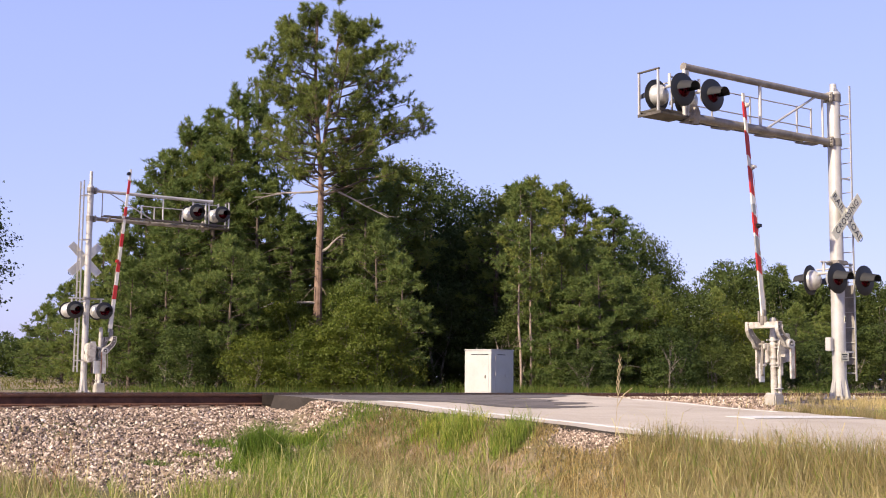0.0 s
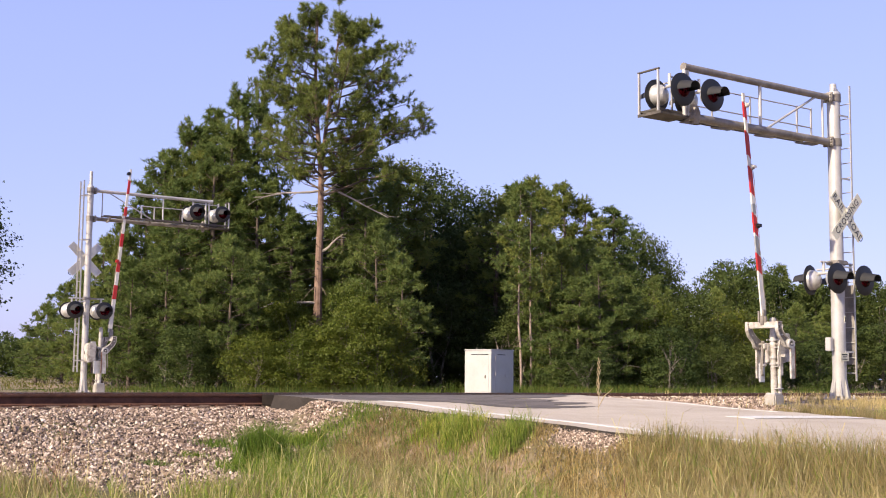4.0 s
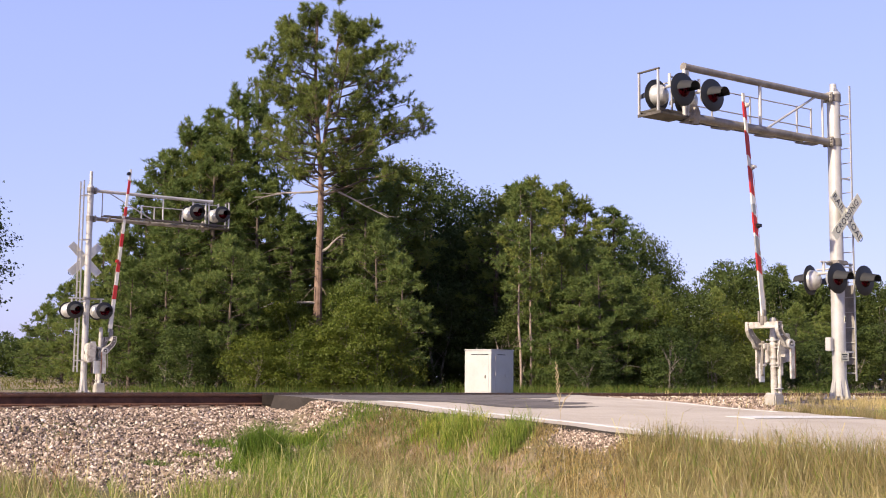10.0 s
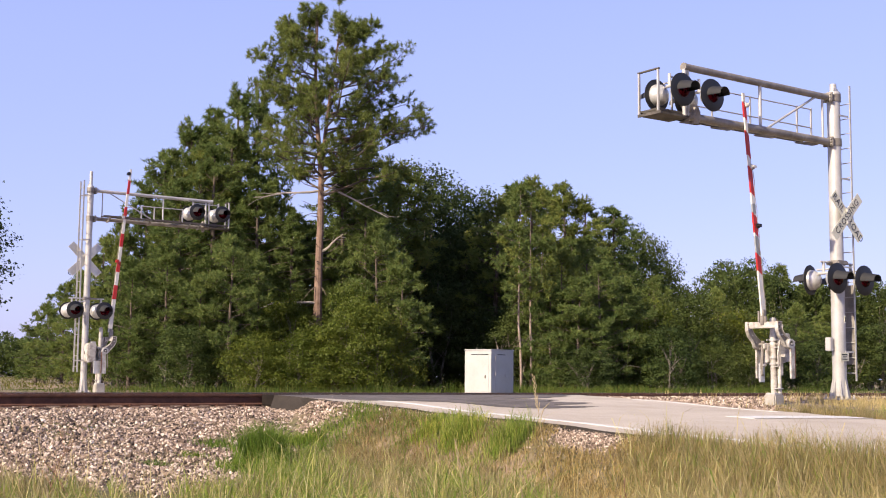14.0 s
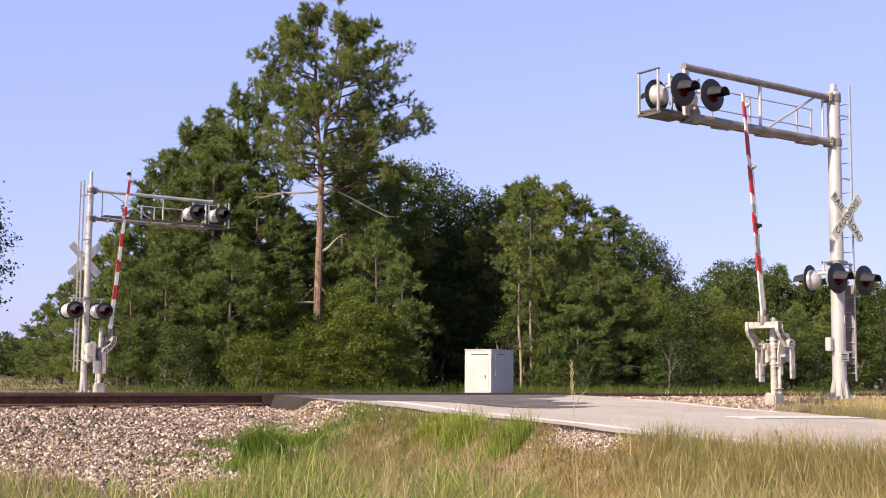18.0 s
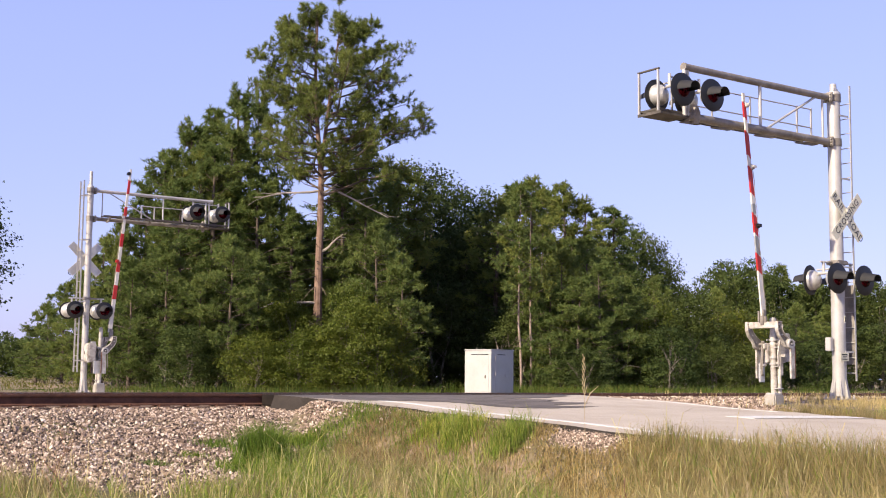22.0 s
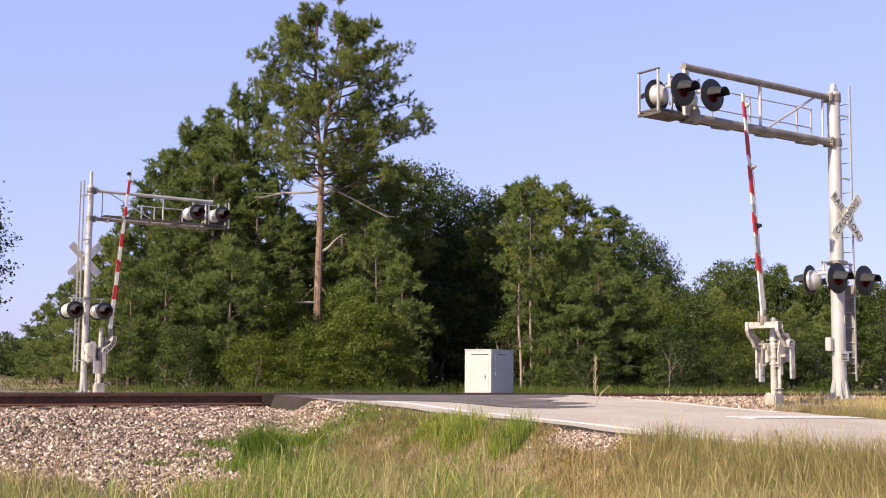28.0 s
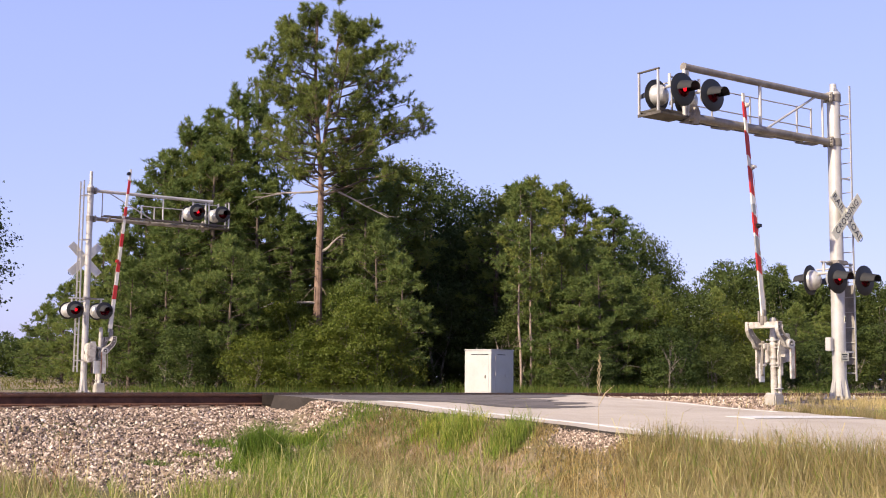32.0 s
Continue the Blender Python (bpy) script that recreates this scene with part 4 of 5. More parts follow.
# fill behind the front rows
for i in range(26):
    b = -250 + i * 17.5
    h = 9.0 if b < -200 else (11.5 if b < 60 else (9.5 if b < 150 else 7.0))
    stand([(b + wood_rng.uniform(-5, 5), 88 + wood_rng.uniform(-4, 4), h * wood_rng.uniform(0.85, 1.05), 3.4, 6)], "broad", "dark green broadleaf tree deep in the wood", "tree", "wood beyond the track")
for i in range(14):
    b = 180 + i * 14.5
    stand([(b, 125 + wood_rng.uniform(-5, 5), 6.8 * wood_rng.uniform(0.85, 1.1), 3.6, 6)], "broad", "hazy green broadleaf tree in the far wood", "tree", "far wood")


# dead saplings at the wood's edge
sap_gen = np.random.default_rng(17)
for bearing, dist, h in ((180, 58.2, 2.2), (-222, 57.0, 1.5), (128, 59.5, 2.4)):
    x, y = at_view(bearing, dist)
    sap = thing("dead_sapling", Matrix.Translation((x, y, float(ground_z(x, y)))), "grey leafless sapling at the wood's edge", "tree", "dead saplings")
    b = Build()
    stem = limb_points((0, 0, -0.1), (0.1, 0, 1), h, sap_gen, 0.2, 6, 0.14)
    b.path(stem, list(np.linspace(0.03, 0.008, 7)), 6)
    part("trunk", b, BARK_GREY, sap)
    for g in (2, 3, 3, 4, 5):
        tw = limb_points(stem[g], (sap_gen.uniform(-1, 1), sap_gen.uniform(-1, 1), 0.8), h * sap_gen.uniform(0.25, 0.5), sap_gen, 0.2, 4, 0.25)
        part("branch", Build().path(tw, list(np.linspace(0.014, 0.005, 5)), 5), BARK_GREY, sap)


edge_tree = broad_meshes(7.6, 3.2, 42, 34000, 0.075, OAK, low=0.40, lumps=46)
plant("broadleaf_tree", edge_tree, -16.9, 40, "dark broadleaf tree standing in the open field", "tree")


# ---------- far woods ----------
def far_woods():
    gen = np.random.default_rng(61)
    cs = []
    for i in range(90):
        x = -132 + i * 1.15 + gen.uniform(-0.6, 0.6)
        h = gen.uniform(6.2, 8.6) + (0.8 if i % 7 == 0 else 0)
        k = 800
        f = gen.uniform(0, 1, k) ** 0.8
        r = 2.2 * (1 - f ** 1.5) + 0.2
        cs.append(np.stack([x + gen.normal(size=k) * r * 0.5, 255 + gen.normal(size=k) * 3 + (i % 3) * 4, f * h - 0.4], 1))
    v, f = leaves(np.concatenate(cs), 0.36, gen)
    return tagged(new("far_woods", fast_mesh("far_woods", v, f, LEAVES)), "hazy dark green line of distant woods", "woods", kind="stuff")


far_woods()

# ---------- equipment cabinet ----------
CAB_X, CAB_Y = Vector((0.79, -0.613, 0)), Vector((0.613, 0.79, 0))
cab_w, cab_d, cab_h = 1.45, 1.74, 1.99
cab_at = Vector((2.17, 55.0, -0.50)) - CAB_X * cab_w / 2 + CAB_Y * cab_d / 2
cab = thing("equipment_cabinet", Matrix.Translation(cab_at) @ pose(0, 0, 0, 0, 0, math.degrees(math.atan2(CAB_X.y, CAB_X.x))),
            "white painted metal signal equipment cabinet", "cabinet")
part("body", Build().box((0, 0, cab_h / 2 + 0.012), (cab_w, cab_d, cab_h - 0.024), bevel=0.012), CABINET_PAINT, cab)
part("roof", Build().box((0, 0, cab_h + 0.02), (cab_w + 0.05, cab_d + 0.05, 0.05), bevel=0.015), CABINET_PAINT, cab)
part("base_skid", Build().box((0, 0, 0.03), (cab_w - 0.06, cab_d - 0.06, 0.10)), CONCRETE, cab, "grey concrete base")
for x, y in ((-0.25, -0.6), (0.6, -0.2)):
    part("lifting_eye", Build().box((x, y, cab_h + 0.075), (0.05, 0.05, 0.07), bevel=0.01), STEEL_DULL, cab)
door = part("door", Build().box((cab_w / 2 + 0.008, -0.12, 0.98), (0.022, 0.86, 1.76), bevel=0.006), CABINET_PAINT, cab)
for z in (0.95, 1.66):
    part("hinge", Build().bar((cab_w / 2 + 0.03, -0.56, z - 0.09), (cab_w / 2 + 0.03, -0.56, z + 0.09), 0.03, 8), STEEL, door)
part("door_handle", Build().box((cab_w / 2 + 0.035, 0.2, 0.88), (0.03, 0.05, 0.16), bevel=0.008).box((cab_w / 2 + 0.045, 0.15, 0.90), (0.02, 0.12, 0.025)), STEEL, door)
part("vent", Build().box((cab_w / 2 + 0.012, -0.1, 1.80), (0.02, 0.6, 0.03)), DARK_GREY, cab, "dark louvred vent slot")
part("vent", Build().box((0.1, -cab_d / 2 - 0.008, 1.80), (0.95, 0.02, 0.035)), DARK_GREY, cab, "dark louvred vent slot")
door2 = part("door", Build().box((0.05, -cab_d / 2 - 0.006, 0.98), (1.1, 0.014, 1.6), bevel=0.004), CABINET_PAINT, cab)
part("door_handle", Build().box((0.42, -cab_d / 2 - 0.03, 0.82), (0.06, 0.03, 0.14), bevel=0.008), STEEL_DULL, door2)


# ---------- gates ----------
def gate(m, lean, tall, reds, greys, lamps, label, slant=0.05, wide=0.36, post_top=1.66, weight=0.13, case=-0.19):
    """A raised crossing gate. The arm swings in the xz plane; its pivot runs along y."""
    g = thing("crossing_gate", m, label, "crossing gate", "crossing gates")
    part("foundation", Build().box((0, 0, 0.02), (0.27, 0.27, 0.46), bevel=0.02), CONCRETE, g, "weathered concrete block")
    part("base_flange", Build().box((0, 0, 0.265), (0.22, 0.22, 0.03), bevel=0.006), STEEL, g)
    part("post", Build().path([(0, 0, 0.25), (0, 0, post_top)], 0.058, 18).lathe([(0.064, post_top), (0.05, post_top + 0.04), (0, post_top + 0.05)], 16), WHITE_PAINT, g)
    part("conduit", Build().path([(-0.05, 0.095, 0.27), (-0.05, 0.095, 1.22), (-0.12, 0.07, 1.36)], 0.036, 12), WHITE_PAINT, g)
    part("linkage_plate", Build().prism([(-0.10, 0.86), (0.10, 0.80), (0.12, 1.02), (0.04, 1.30), (-0.08, 1.30)], 0.02, Matrix.Translation((0, 0.20, 0))), WHITE_PAINT, g, "white painted linkage plate")
    for ly, lz0, lz1 in ((-0.24, 0.62, 1.24), (-0.17, 0.80, 1.20), (0.15, 0.84, 1.18)):
        part("link_rod", Build().bar((0.05, ly, lz0), (0.02, ly + 0.02, lz1), 0.018, 8).bar((0.05, ly - 0.025, lz0), (0.05, ly + 0.025, lz0), 0.026, 8).bar((0.02, ly - 0.005, lz1), (0.02, ly + 0.045, lz1), 0.026, 8), STEEL_DULL if ly < -0.2 else WHITE_PAINT, g)
    for bz in (0.36, 0.78, 1.14):
        part("pipe_strap", Build().box((-0.03, 0.06, bz), (0.15, 0.17, 0.02), bevel=0.004), STEEL, g)
    for z in (0.83, 0.95, 1.28):
        part("clamp_band", Build().lathe([(0.078, z - 0.02), (0.078, z + 0.02), (0.056, z + 0.02), (0.056, z - 0.02)], 18)
             .box((-0.08, 0, z), (0.06, 0.24, 0.035)).bar((-0.06, 0.1, z), (0.07, 0.1, z), 0.012, 6).bar((-0.06, -0.1, z), (0.07, -0.1, z), 0.012, 6), STEEL, g)
    box = part("mechanism_case", Build().box((case, 0, 1.14), (0.22, 0.34, 0.54), bevel=0.02).box((case - 0.12, 0, 1.14), (0.03, 0.29, 0.46), bevel=0.008), WHITE_PAINT, g)
    part("latch", Build().box((case - 0.142, 0.08, 1.15), (0.02, 0.04, 0.09)), STEEL_DULL, box)
    part("drive_crank", Build().box((0.085, -0.075, 1.02), (0.06, 0.08, 0.34), bevel=0.01).box((0.13, -0.09, 1.16), (0.07, 0.06, 0.09), bevel=0.008), WHITE_PAINT, g, "stained white drive crank")
    part("connecting_rod", Build().bar((0.16, -0.14, 1.18), (0.17, -0.16, 0.72), 0.016, 8), STEEL_DULL, g)
    part("pivot_shaft", Build().bar((0, -wide - 0.07, 1.2), (0, wide + 0.07, 1.2), 0.024, 14), STEEL_DULL, g)
    for side in (-1, 1):
        y = wide * side
        out = [(-0.08, 1.14), (0.02, 1.10), (0.10, 1.14), (0.18, 1.25), (0.28, 1.35), (0.33, 1.45), (0.33, 1.62), (0.21, 1.62), (0.21, 1.50), (0.15, 1.41), (0.06, 1.33), (-0.06, 1.26)]
        cx = sum(p[0] for p in out) / len(out)
        cz = sum(p[1] for p in out) / len(out)
        rim, k = [], len(out)
        for x0, z0 in out:
            d = Vector((cx - x0, cz - z0)).normalized() * 0.014
            rim += [(x0, y - 0.038, z0), (x0, y + 0.038, z0), (x0 + d.x, y + 0.038, z0 + d.y), (x0 + d.x, y - 0.038, z0 + d.y)]
        quads = [(4 * i + e, 4 * i + (e + 1) % 4, 4 * ((i + 1) % k) + (e + 1) % 4, 4 * ((i + 1) % k) + e) for i in range(k) for e in range(4)]
        arm = part("side_arm", Build().add(rim, quads), WHITE_PAINT, g, "curved white side arm", soft=False)
        part("web", Build().prism(out, 0.010, Matrix.Translation((0, y - 0.02 * side, 0))), STEEL_DULL, arm, "weathered web plate")
        for bx, bz in ((0.27, 1.56), (0.27, 1.48), (0.19, 1.37), (0.08, 1.24)):
            part("bolt", Build().bar((bx, y - 0.035, bz), (bx, y + 0.03, bz), 0.016, 6), STEEL, arm)
        part("pivot_disc", Build().lathe([(0.0, 0.02), (0.06, 0.02), (0.06, -0.03)], 18, pose(0, y + 0.03 * side, 1.2, -90 * side)), DARK_GREY, arm, "dark greased bearing")
        part("bearing_ring", Build().lathe([(0.055, 0.03), (0.055, 0.055), (0.09, 0.055), (0.098, 0.02), (0.098, -0.03), (0.06, -0.03)], 20, pose(0, y + 0.03 * side, 1.2, -90 * side)), STEEL, arm)
        part("shaft_cap", Build().lathe([(0.0, 0.065), (0.022, 0.062), (0.025, 0.0)], 12, pose(0, y + 0.03 * side, 1.2, -90 * side)), STEEL, arm)
        part("web_stain", Build().box((-0.105, y + 0.05 * side, 0.86), (0.012, 0.05, 0.60)), RUST, g, "rusty edge of the counterweight bar")
        part("counterweight", Build().box((-0.04, y + 0.05 * side, 0.86), (0.115, 0.04, 0.62), bevel=0.006), WHITE_PAINT, g)
        if side < 0:
            part("counterweight", Build().box((0.02 - (weight - 0.13) * 0.5, y + 0.09, 0.66 + (weight - 0.13) * 0.3), (weight, 0.05, 0.36), bevel=0.008).bar((0.0, y + 0.05, 0.62), (0.0, y + 0.13, 0.62), 0.012, 8), ALU, g, "pale grey counterweight plate")
        else:
            part("weight_bracket", Build().box((0.03, y - 0.16, 0.82), (0.09, 0.04, 0.42), bevel=0.006).box((0.03, y - 0.10, 0.98), (0.05, 0.12, 0.05)), WHITE_PAINT, g)
    part("cross_beam", Build().box((0.28, 0, 1.555), (0.05, 2 * wide - 0.04, 0.12), bevel=0.008), WHITE_PAINT, g)
    part("arm_socket", Build().box((0.28, 0, 1.70), (0.07, 0.10, 0.30), bevel=0.01).box((0.29, 0.07, 1.66), (0.04, 0.05, 0.12)).box((0.32, -0.06, 1.72), (0.04, 0.03, 0.2)), STEEL_DULL, g)
    # arm
    base, up = Vector((0.265, 0, 1.74)), Vector((math.sin(radians(lean)), 0, math.cos(radians(lean))))
    side_v = Vector((up.z, 0, -up.x))

    def board(f0, f1, slant, grow):
        w0, w1 = 0.056 - 0.026 * f0 + grow, 0.056 - 0.026 * f1 + grow
        c0, c1 = base + up * tall * f0, base + up * tall * f1
        s = up * slant
        vs = []
        for y in (-0.017 - grow, 0.017 + grow):
            for p in (c0 - side_v * w0 - s, c0 + side_v * w0 + s, c1 + side_v * w1 + s, c1 - side_v * w1 - s):
                vs.append(p + Vector((0, y, 0)))
        return Build().add(vs, [(0, 1, 2, 3), (7, 6, 5, 4), (0, 4, 5, 1), (1, 5, 6, 2), (2, 6, 7, 3), (3, 7, 4, 0)])

    arm = part("gate_arm", board(0.0, 1.0, 0.0, 0.0), STRIPE_WHITE, g, "tapered white gate arm")
    for f0, f1 in reds:
        part("stripe", board(f0, f1, slant, 0.002), STRIPE_RED, arm, "red reflective stripe", soft=False)
    for f0, f1 in greys:
        part("bare_patch", board(f0, f1, 0.0, 0.0012), STRIPE_GREY, arm, "bare grey board", soft=False)
    for f, mat in lamps:
        c = base + up * tall * f - side_v * 0.05
        part("arm_lamp", Build().box(c, (0.09, 0.11, 0.09), bevel=0.012).bar(c + Vector((0, 0.05, 0)), c + Vector((0, 0.10, 0)), 0.035, 12), mat, arm)
    cable = [base + up * tall * f + side_v * (-0.05 - 0.02 * (i % 2)) + Vector((0, 0.02, 0)) for i, f in enumerate([0.0, 0.06, 0.13, 0.22, 0.30, 0.36, 0.42, 0.47, 0.53, 0.60, 0.66])]
    part("cable", Build().path(cable, 0.007, 6), STEEL_DULL, arm)
    return g


gate(Matrix.Translation((6.30, 23.7, -0.235)) @ pose(0, 0, 0, 0, 0, TRACK_TURN + 180), 6.5, 4.25,
     [(0.19, 0.27), (0.36, 0.45), (0.54, 0.66), (0.71, 0.82), (0.88, 0.95)], [(0.27, 0.355), (0.455, 0.50)], [(0.945, STEEL), (0.665, STEEL), (0.40, BLACK)],
     "raised red and white crossing gate beside the road")
gate(Matrix.Translation((-9.86, 35.97, -0.26)) @ pose(0, 0, 0, 0, 0, TRACK_TURN), 5.5, 4.86,
     [(0.20, 0.285), (0.365, 0.43), (0.52, 0.60), (0.69, 0.765), (0.845, 0.93)], [], [(0.97, BLACK), (0.43, STRIPE_RED), (0.70, STEEL)],
     "raised red and white crossing gate across the track", 0.0, 0.36, 1.83, 0.36, -0.29)


# ---------- lettering and small plates ----------
def letters(text, size, parent, x, z, y=-0.006):
    cu = bpy.data.curves.new("lettering", "FONT")
    cu.body = text
    cu.size = size
    cu.align_x = "CENTER"
    cu.align_y = "CENTER"
    cu.extrude = 0.001
    cu.space_character = 1.15
    tmp = bpy.data.objects.new("lettering_shape", cu)
    scene.collection.objects.link(tmp)
    me = bpy.data.meshes.new_from_object(tmp.evaluated_get(bpy.context.evaluated_depsgraph_get()))
    bpy.data.objects.remove(tmp)
    me.materials.clear()
    me.materials.append(BLACK)
    ob = new("lettering", me)
    ob.parent = parent
    ob.matrix_basis = pose(x, y, z, 90)
    return tagged(ob, "black lettering")


for made in (signs_r, signs_l):
    letters("RAIL", 0.19, made[0], -0.37, 0)
    letters("ROAD", 0.19, made[0], 0.37, 0)
    letters("CROSSING", 0.185, made[1], 0, 0)
plate = part("notice_plate", Build().box((0.05, 0.165, 0.80), (0.27, 0.008, 0.17), bevel=0.002), SIGN_WHITE, sig_r, "small white notice plate with dark print")
for i, (w, h) in enumerate(((0.17, 0.02), (0.13, 0.016), (0.19, 0.016))):
    part("print_bar", Build().box((0.05, 0.171, 0.845 - 0.045 * i), (w, 0.003, h)), DARK_GREY, plate)
tag = part("number_plate", Build().box((-0.03, 0.142, 2.0 - 0.45), (0.05, 0.006, 0.14)), SIGN_WHITE, sig_r, "narrow white tag with dark print")
part("print_bar", Build().box((-0.03, 0.147, 1.55), (0.025, 0.003, 0.10)), DARK_GREY, tag)
part("junction_box", Build().box((0.22, -0.06, 1.05), (0.11, 0.13, 0.27), bevel=0.012), STEEL, sig_r, "small grey junction box")
part("junction_box", Build().box((0.2, -0.1, 1.3), (0.12, 0.2, 0.3), bevel=0.012), STEEL, sig_l, "small grey junction box")

# ---------- ballast ----------
# rough eight-sided stone
OCT_V = np.array([(1, 0, 0), (-1, 0, 0), (0, 1, 0), (0, -1, 0), (0, 0, 1), (0, 0, -1)], float)
OCT_F = np.array([(0, 2, 4), (2, 1, 4), (1, 3, 4), (3, 0, 4), (2, 0, 5), (1, 2, 5), (3, 1, 5), (0, 3, 5)])


def stone_mesh(places, sizes, gen, name="ballast_stones", mat=None):
    k = len(places)
    shape = (OCT_V[None] + gen.normal(size=(k, 6, 3)) * 0.22) * gen.uniform(0.7, 1.35, (k, 1, 3))
    q = unit(gen.normal(size=(k, 4)))
    w, x, y, z = q.T
    rot = np.stack([1 - 2 * (y * y + z * z), 2 * (x * y - z * w), 2 * (x * z + y * w), 2 * (x * y + z * w), 1 - 2 * (x * x + z * z), 2 * (y * z - x * w),
                    2 * (x * z - y * w), 2 * (y * z + x * w), 1 - 2 * (x * x + y * y)], 1).reshape(-1, 3, 3)
    v = np.einsum("kij,kvj->kvi", rot, shape) * sizes[:, None, None] + places[:, None]
    f = OCT_F[None] + (np.arange(k) * 6)[:, None, None]
    return fast_mesh(name, v.reshape(-1, 3), f.reshape(-1, 3), mat or STONE)


BANK_A, BANK_N = [-30, -6, 3.5, 5.2, 6.4, 7.4, 8.5, 9.6, 10.4], [16.0, 15.6, 14.8, 12.0, 12.1, 13.9, 16.0, 16.4, 16.6]


def on_ballast(a, n, wob=0.0):
    left = (a < np.interp(n, [16.8, 17.6, 19.2], [10.4, 10.7, 11.6])) & (n > np.interp(a, BANK_A, BANK_N) + wob)
    right = (a > 17.4) & (n > np.interp(a, [17.4, 19, 23, 30], [14.6, 16.2, 16.6, 16.9]) + wob)
    return (left | right) & (n < 23.6)


def scatter(count, u0, u1, y0, y1, gen):
    """Even points over the stretch of ground between two bearings and two distances."""
    y = np.sqrt(gen.uniform(y0 ** 2, y1 ** 2, count))
    x = y * gen.uniform(u0, u1, count)
    return x, y


def ballast():
    gen = np.random.default_rng(71)
    x, y = scatter(300000, -0.40, 0.42, 12.0, 34.0, gen)
    a, n = to_plan(x, y)
    wob = 0.5 * np.sin(a * 2.2) * np.sin(a * 0.9 + 1) + gen.normal(size=len(a)) * 0.25
    keep = on_ballast(a, n, wob) & (n < 19.75 + gen.uniform(0, 1.5, len(a)))
    keep &= gen.uniform(size=len(a)) < np.clip(1.3 - (y - 15) / 16, 0.22, 1)
    x, y = x[keep], y[keep]
    size = (0.011 + 0.018 * gen.uniform(size=len(x)) ** 1.6) * np.where(y > 24, 1.3, 1.0)
    z = ground_z(x, y) + size * 0.35
    me = stone_mesh(np.stack([x, y, z], 1), size, gen)
    bal = tagged(new("ballast", me), "loose pale granite ballast along the track", "ballast", kind="stuff")
    # loose gravel where the road's edge breaks away
    k = 5200
    heap = gen.uniform(size=k) < 0.6
    a = 10.36 - np.abs(gen.normal(size=k)) * np.where(heap, 0.27, 0.3)
    n = np.where(heap, gen.normal(11.2, 0.42, k), gen.uniform(12.5, 18.6, k))
    x, y = a * AX.x + n * NX.x, a * AX.y + n * NX.y
    size = gen.uniform(0.006, 0.02, k)
    me = stone_mesh(np.stack([x, y, ground_z(x, y) + size * 0.3], 1), size, gen)
    tagged(new("road_gravel", me), "loose gravel along the broken road edge", "gravel", kind="stuff")
    # dark crumbs of asphalt under the road's edge
    k = 1400
    a, n = 10.42 - np.abs(gen.normal(size=k)) * 0.12, np.concatenate([gen.uniform(10.3, 12.6, k // 2), gen.uniform(15.0, 18.0, k - k // 2)])
    x, y = a * AX.x + n * NX.x, a * AX.y + n * NX.y
    size = gen.uniform(0.008, 0.026, k)
    me = stone_mesh(np.stack([x, y, ground_z(x, y) + size * 0.3], 1), size, gen, "asphalt_crumbs", ROAD_EDGE)
    tagged(new("asphalt_crumbs", me), "dark crumbled asphalt along the road edge", "rubble", kind="stuff")
    # single larger stones lying on the bank
    kinds = [stone_mesh(np.zeros((1, 3)), np.ones(1), gen, "stone") for _ in range(10)]
    bed = thing("stone_heap", Matrix.Identity(4), "large pale ballast stones on the bank", "stones")
    made = 0
    while made < 280:
        a, n = gen.uniform(3.5, 9.8), gen.uniform(12.6, 18.8)
        if not on_ballast(np.array([a]), np.array([n]))[0]:
            continue
        p = plan(a, n)
        s = gen.uniform(0.022, 0.038)
        ob = new("stone", kinds[made % 10])
        ob.parent = bed
        ob.matrix_basis = Matrix.Translation((p.x, p.y, float(ground_z(p.x, p.y)) + s * 0.4)) @ pose(0, 0, 0, *gen.uniform(0, 360, 3)) @ Matrix.Scale(s, 4)
        made += 1


ballast()


# ---------- grass ----------
def grass_mesh(name, x, y, height, width, gen, mat, lean=0.35):
    """Bent blades: two straight pieces and a point each."""
    k = len(x)
    base = np.stack([x, y, ground_z(x, y) - 0.02], 1)
    az = gen.uniform(0, 6.283, k)
    out = np.stack([np.cos(az), np.sin(az), np.zeros(k)], 1)
    ang = gen.uniform(0, 6.283, k)
    side = np.stack([np.cos(ang), np.sin(ang), np.zeros(k)], 1) * (width * gen.uniform(0.6, 1.4, k))[:, None]
    bend = gen.uniform(0.1, 1.0, k) * lean
    up = np.array([0, 0, 1.0])
    mid = base + (out * (bend * 0.35)[:, None] + up * 0.62) * height[:, None]
    tip = base + (out * bend[:, None] * 1.15 + up * (1.0 - 0.35 * bend ** 1.5)[:, None]) * height[:, None]
    v = np.stack([base - side, base + side, mid + side * 0.8, mid - side * 0.8, tip], 1).reshape(-1, 3)
    o = (np.arange(k) * 5)[:, None]
    f = np.concatenate([o + np.array([0, 1, 2]), o + np.array([0, 2, 3]), o + np.array([3, 2, 4])])
    return fast_mesh(name, v, f, mat)


def patch_noise(x, y, s, o):
    return (np.sin(x * s + o) * np.sin(y * s * 1.1 + 2 * o) + 0.6 * np.sin(x * s * 2.3 + 1.7 * o) * np.sin(y * s * 2.1 - o)) / 1.6


def verge(a, n, wob):
    """Ground that carries grass on the camera's side of the track."""
    return ~on_ballast(a, n, wob) & ~((a > 10.2) & (a < 17.3)) & (n < 19)


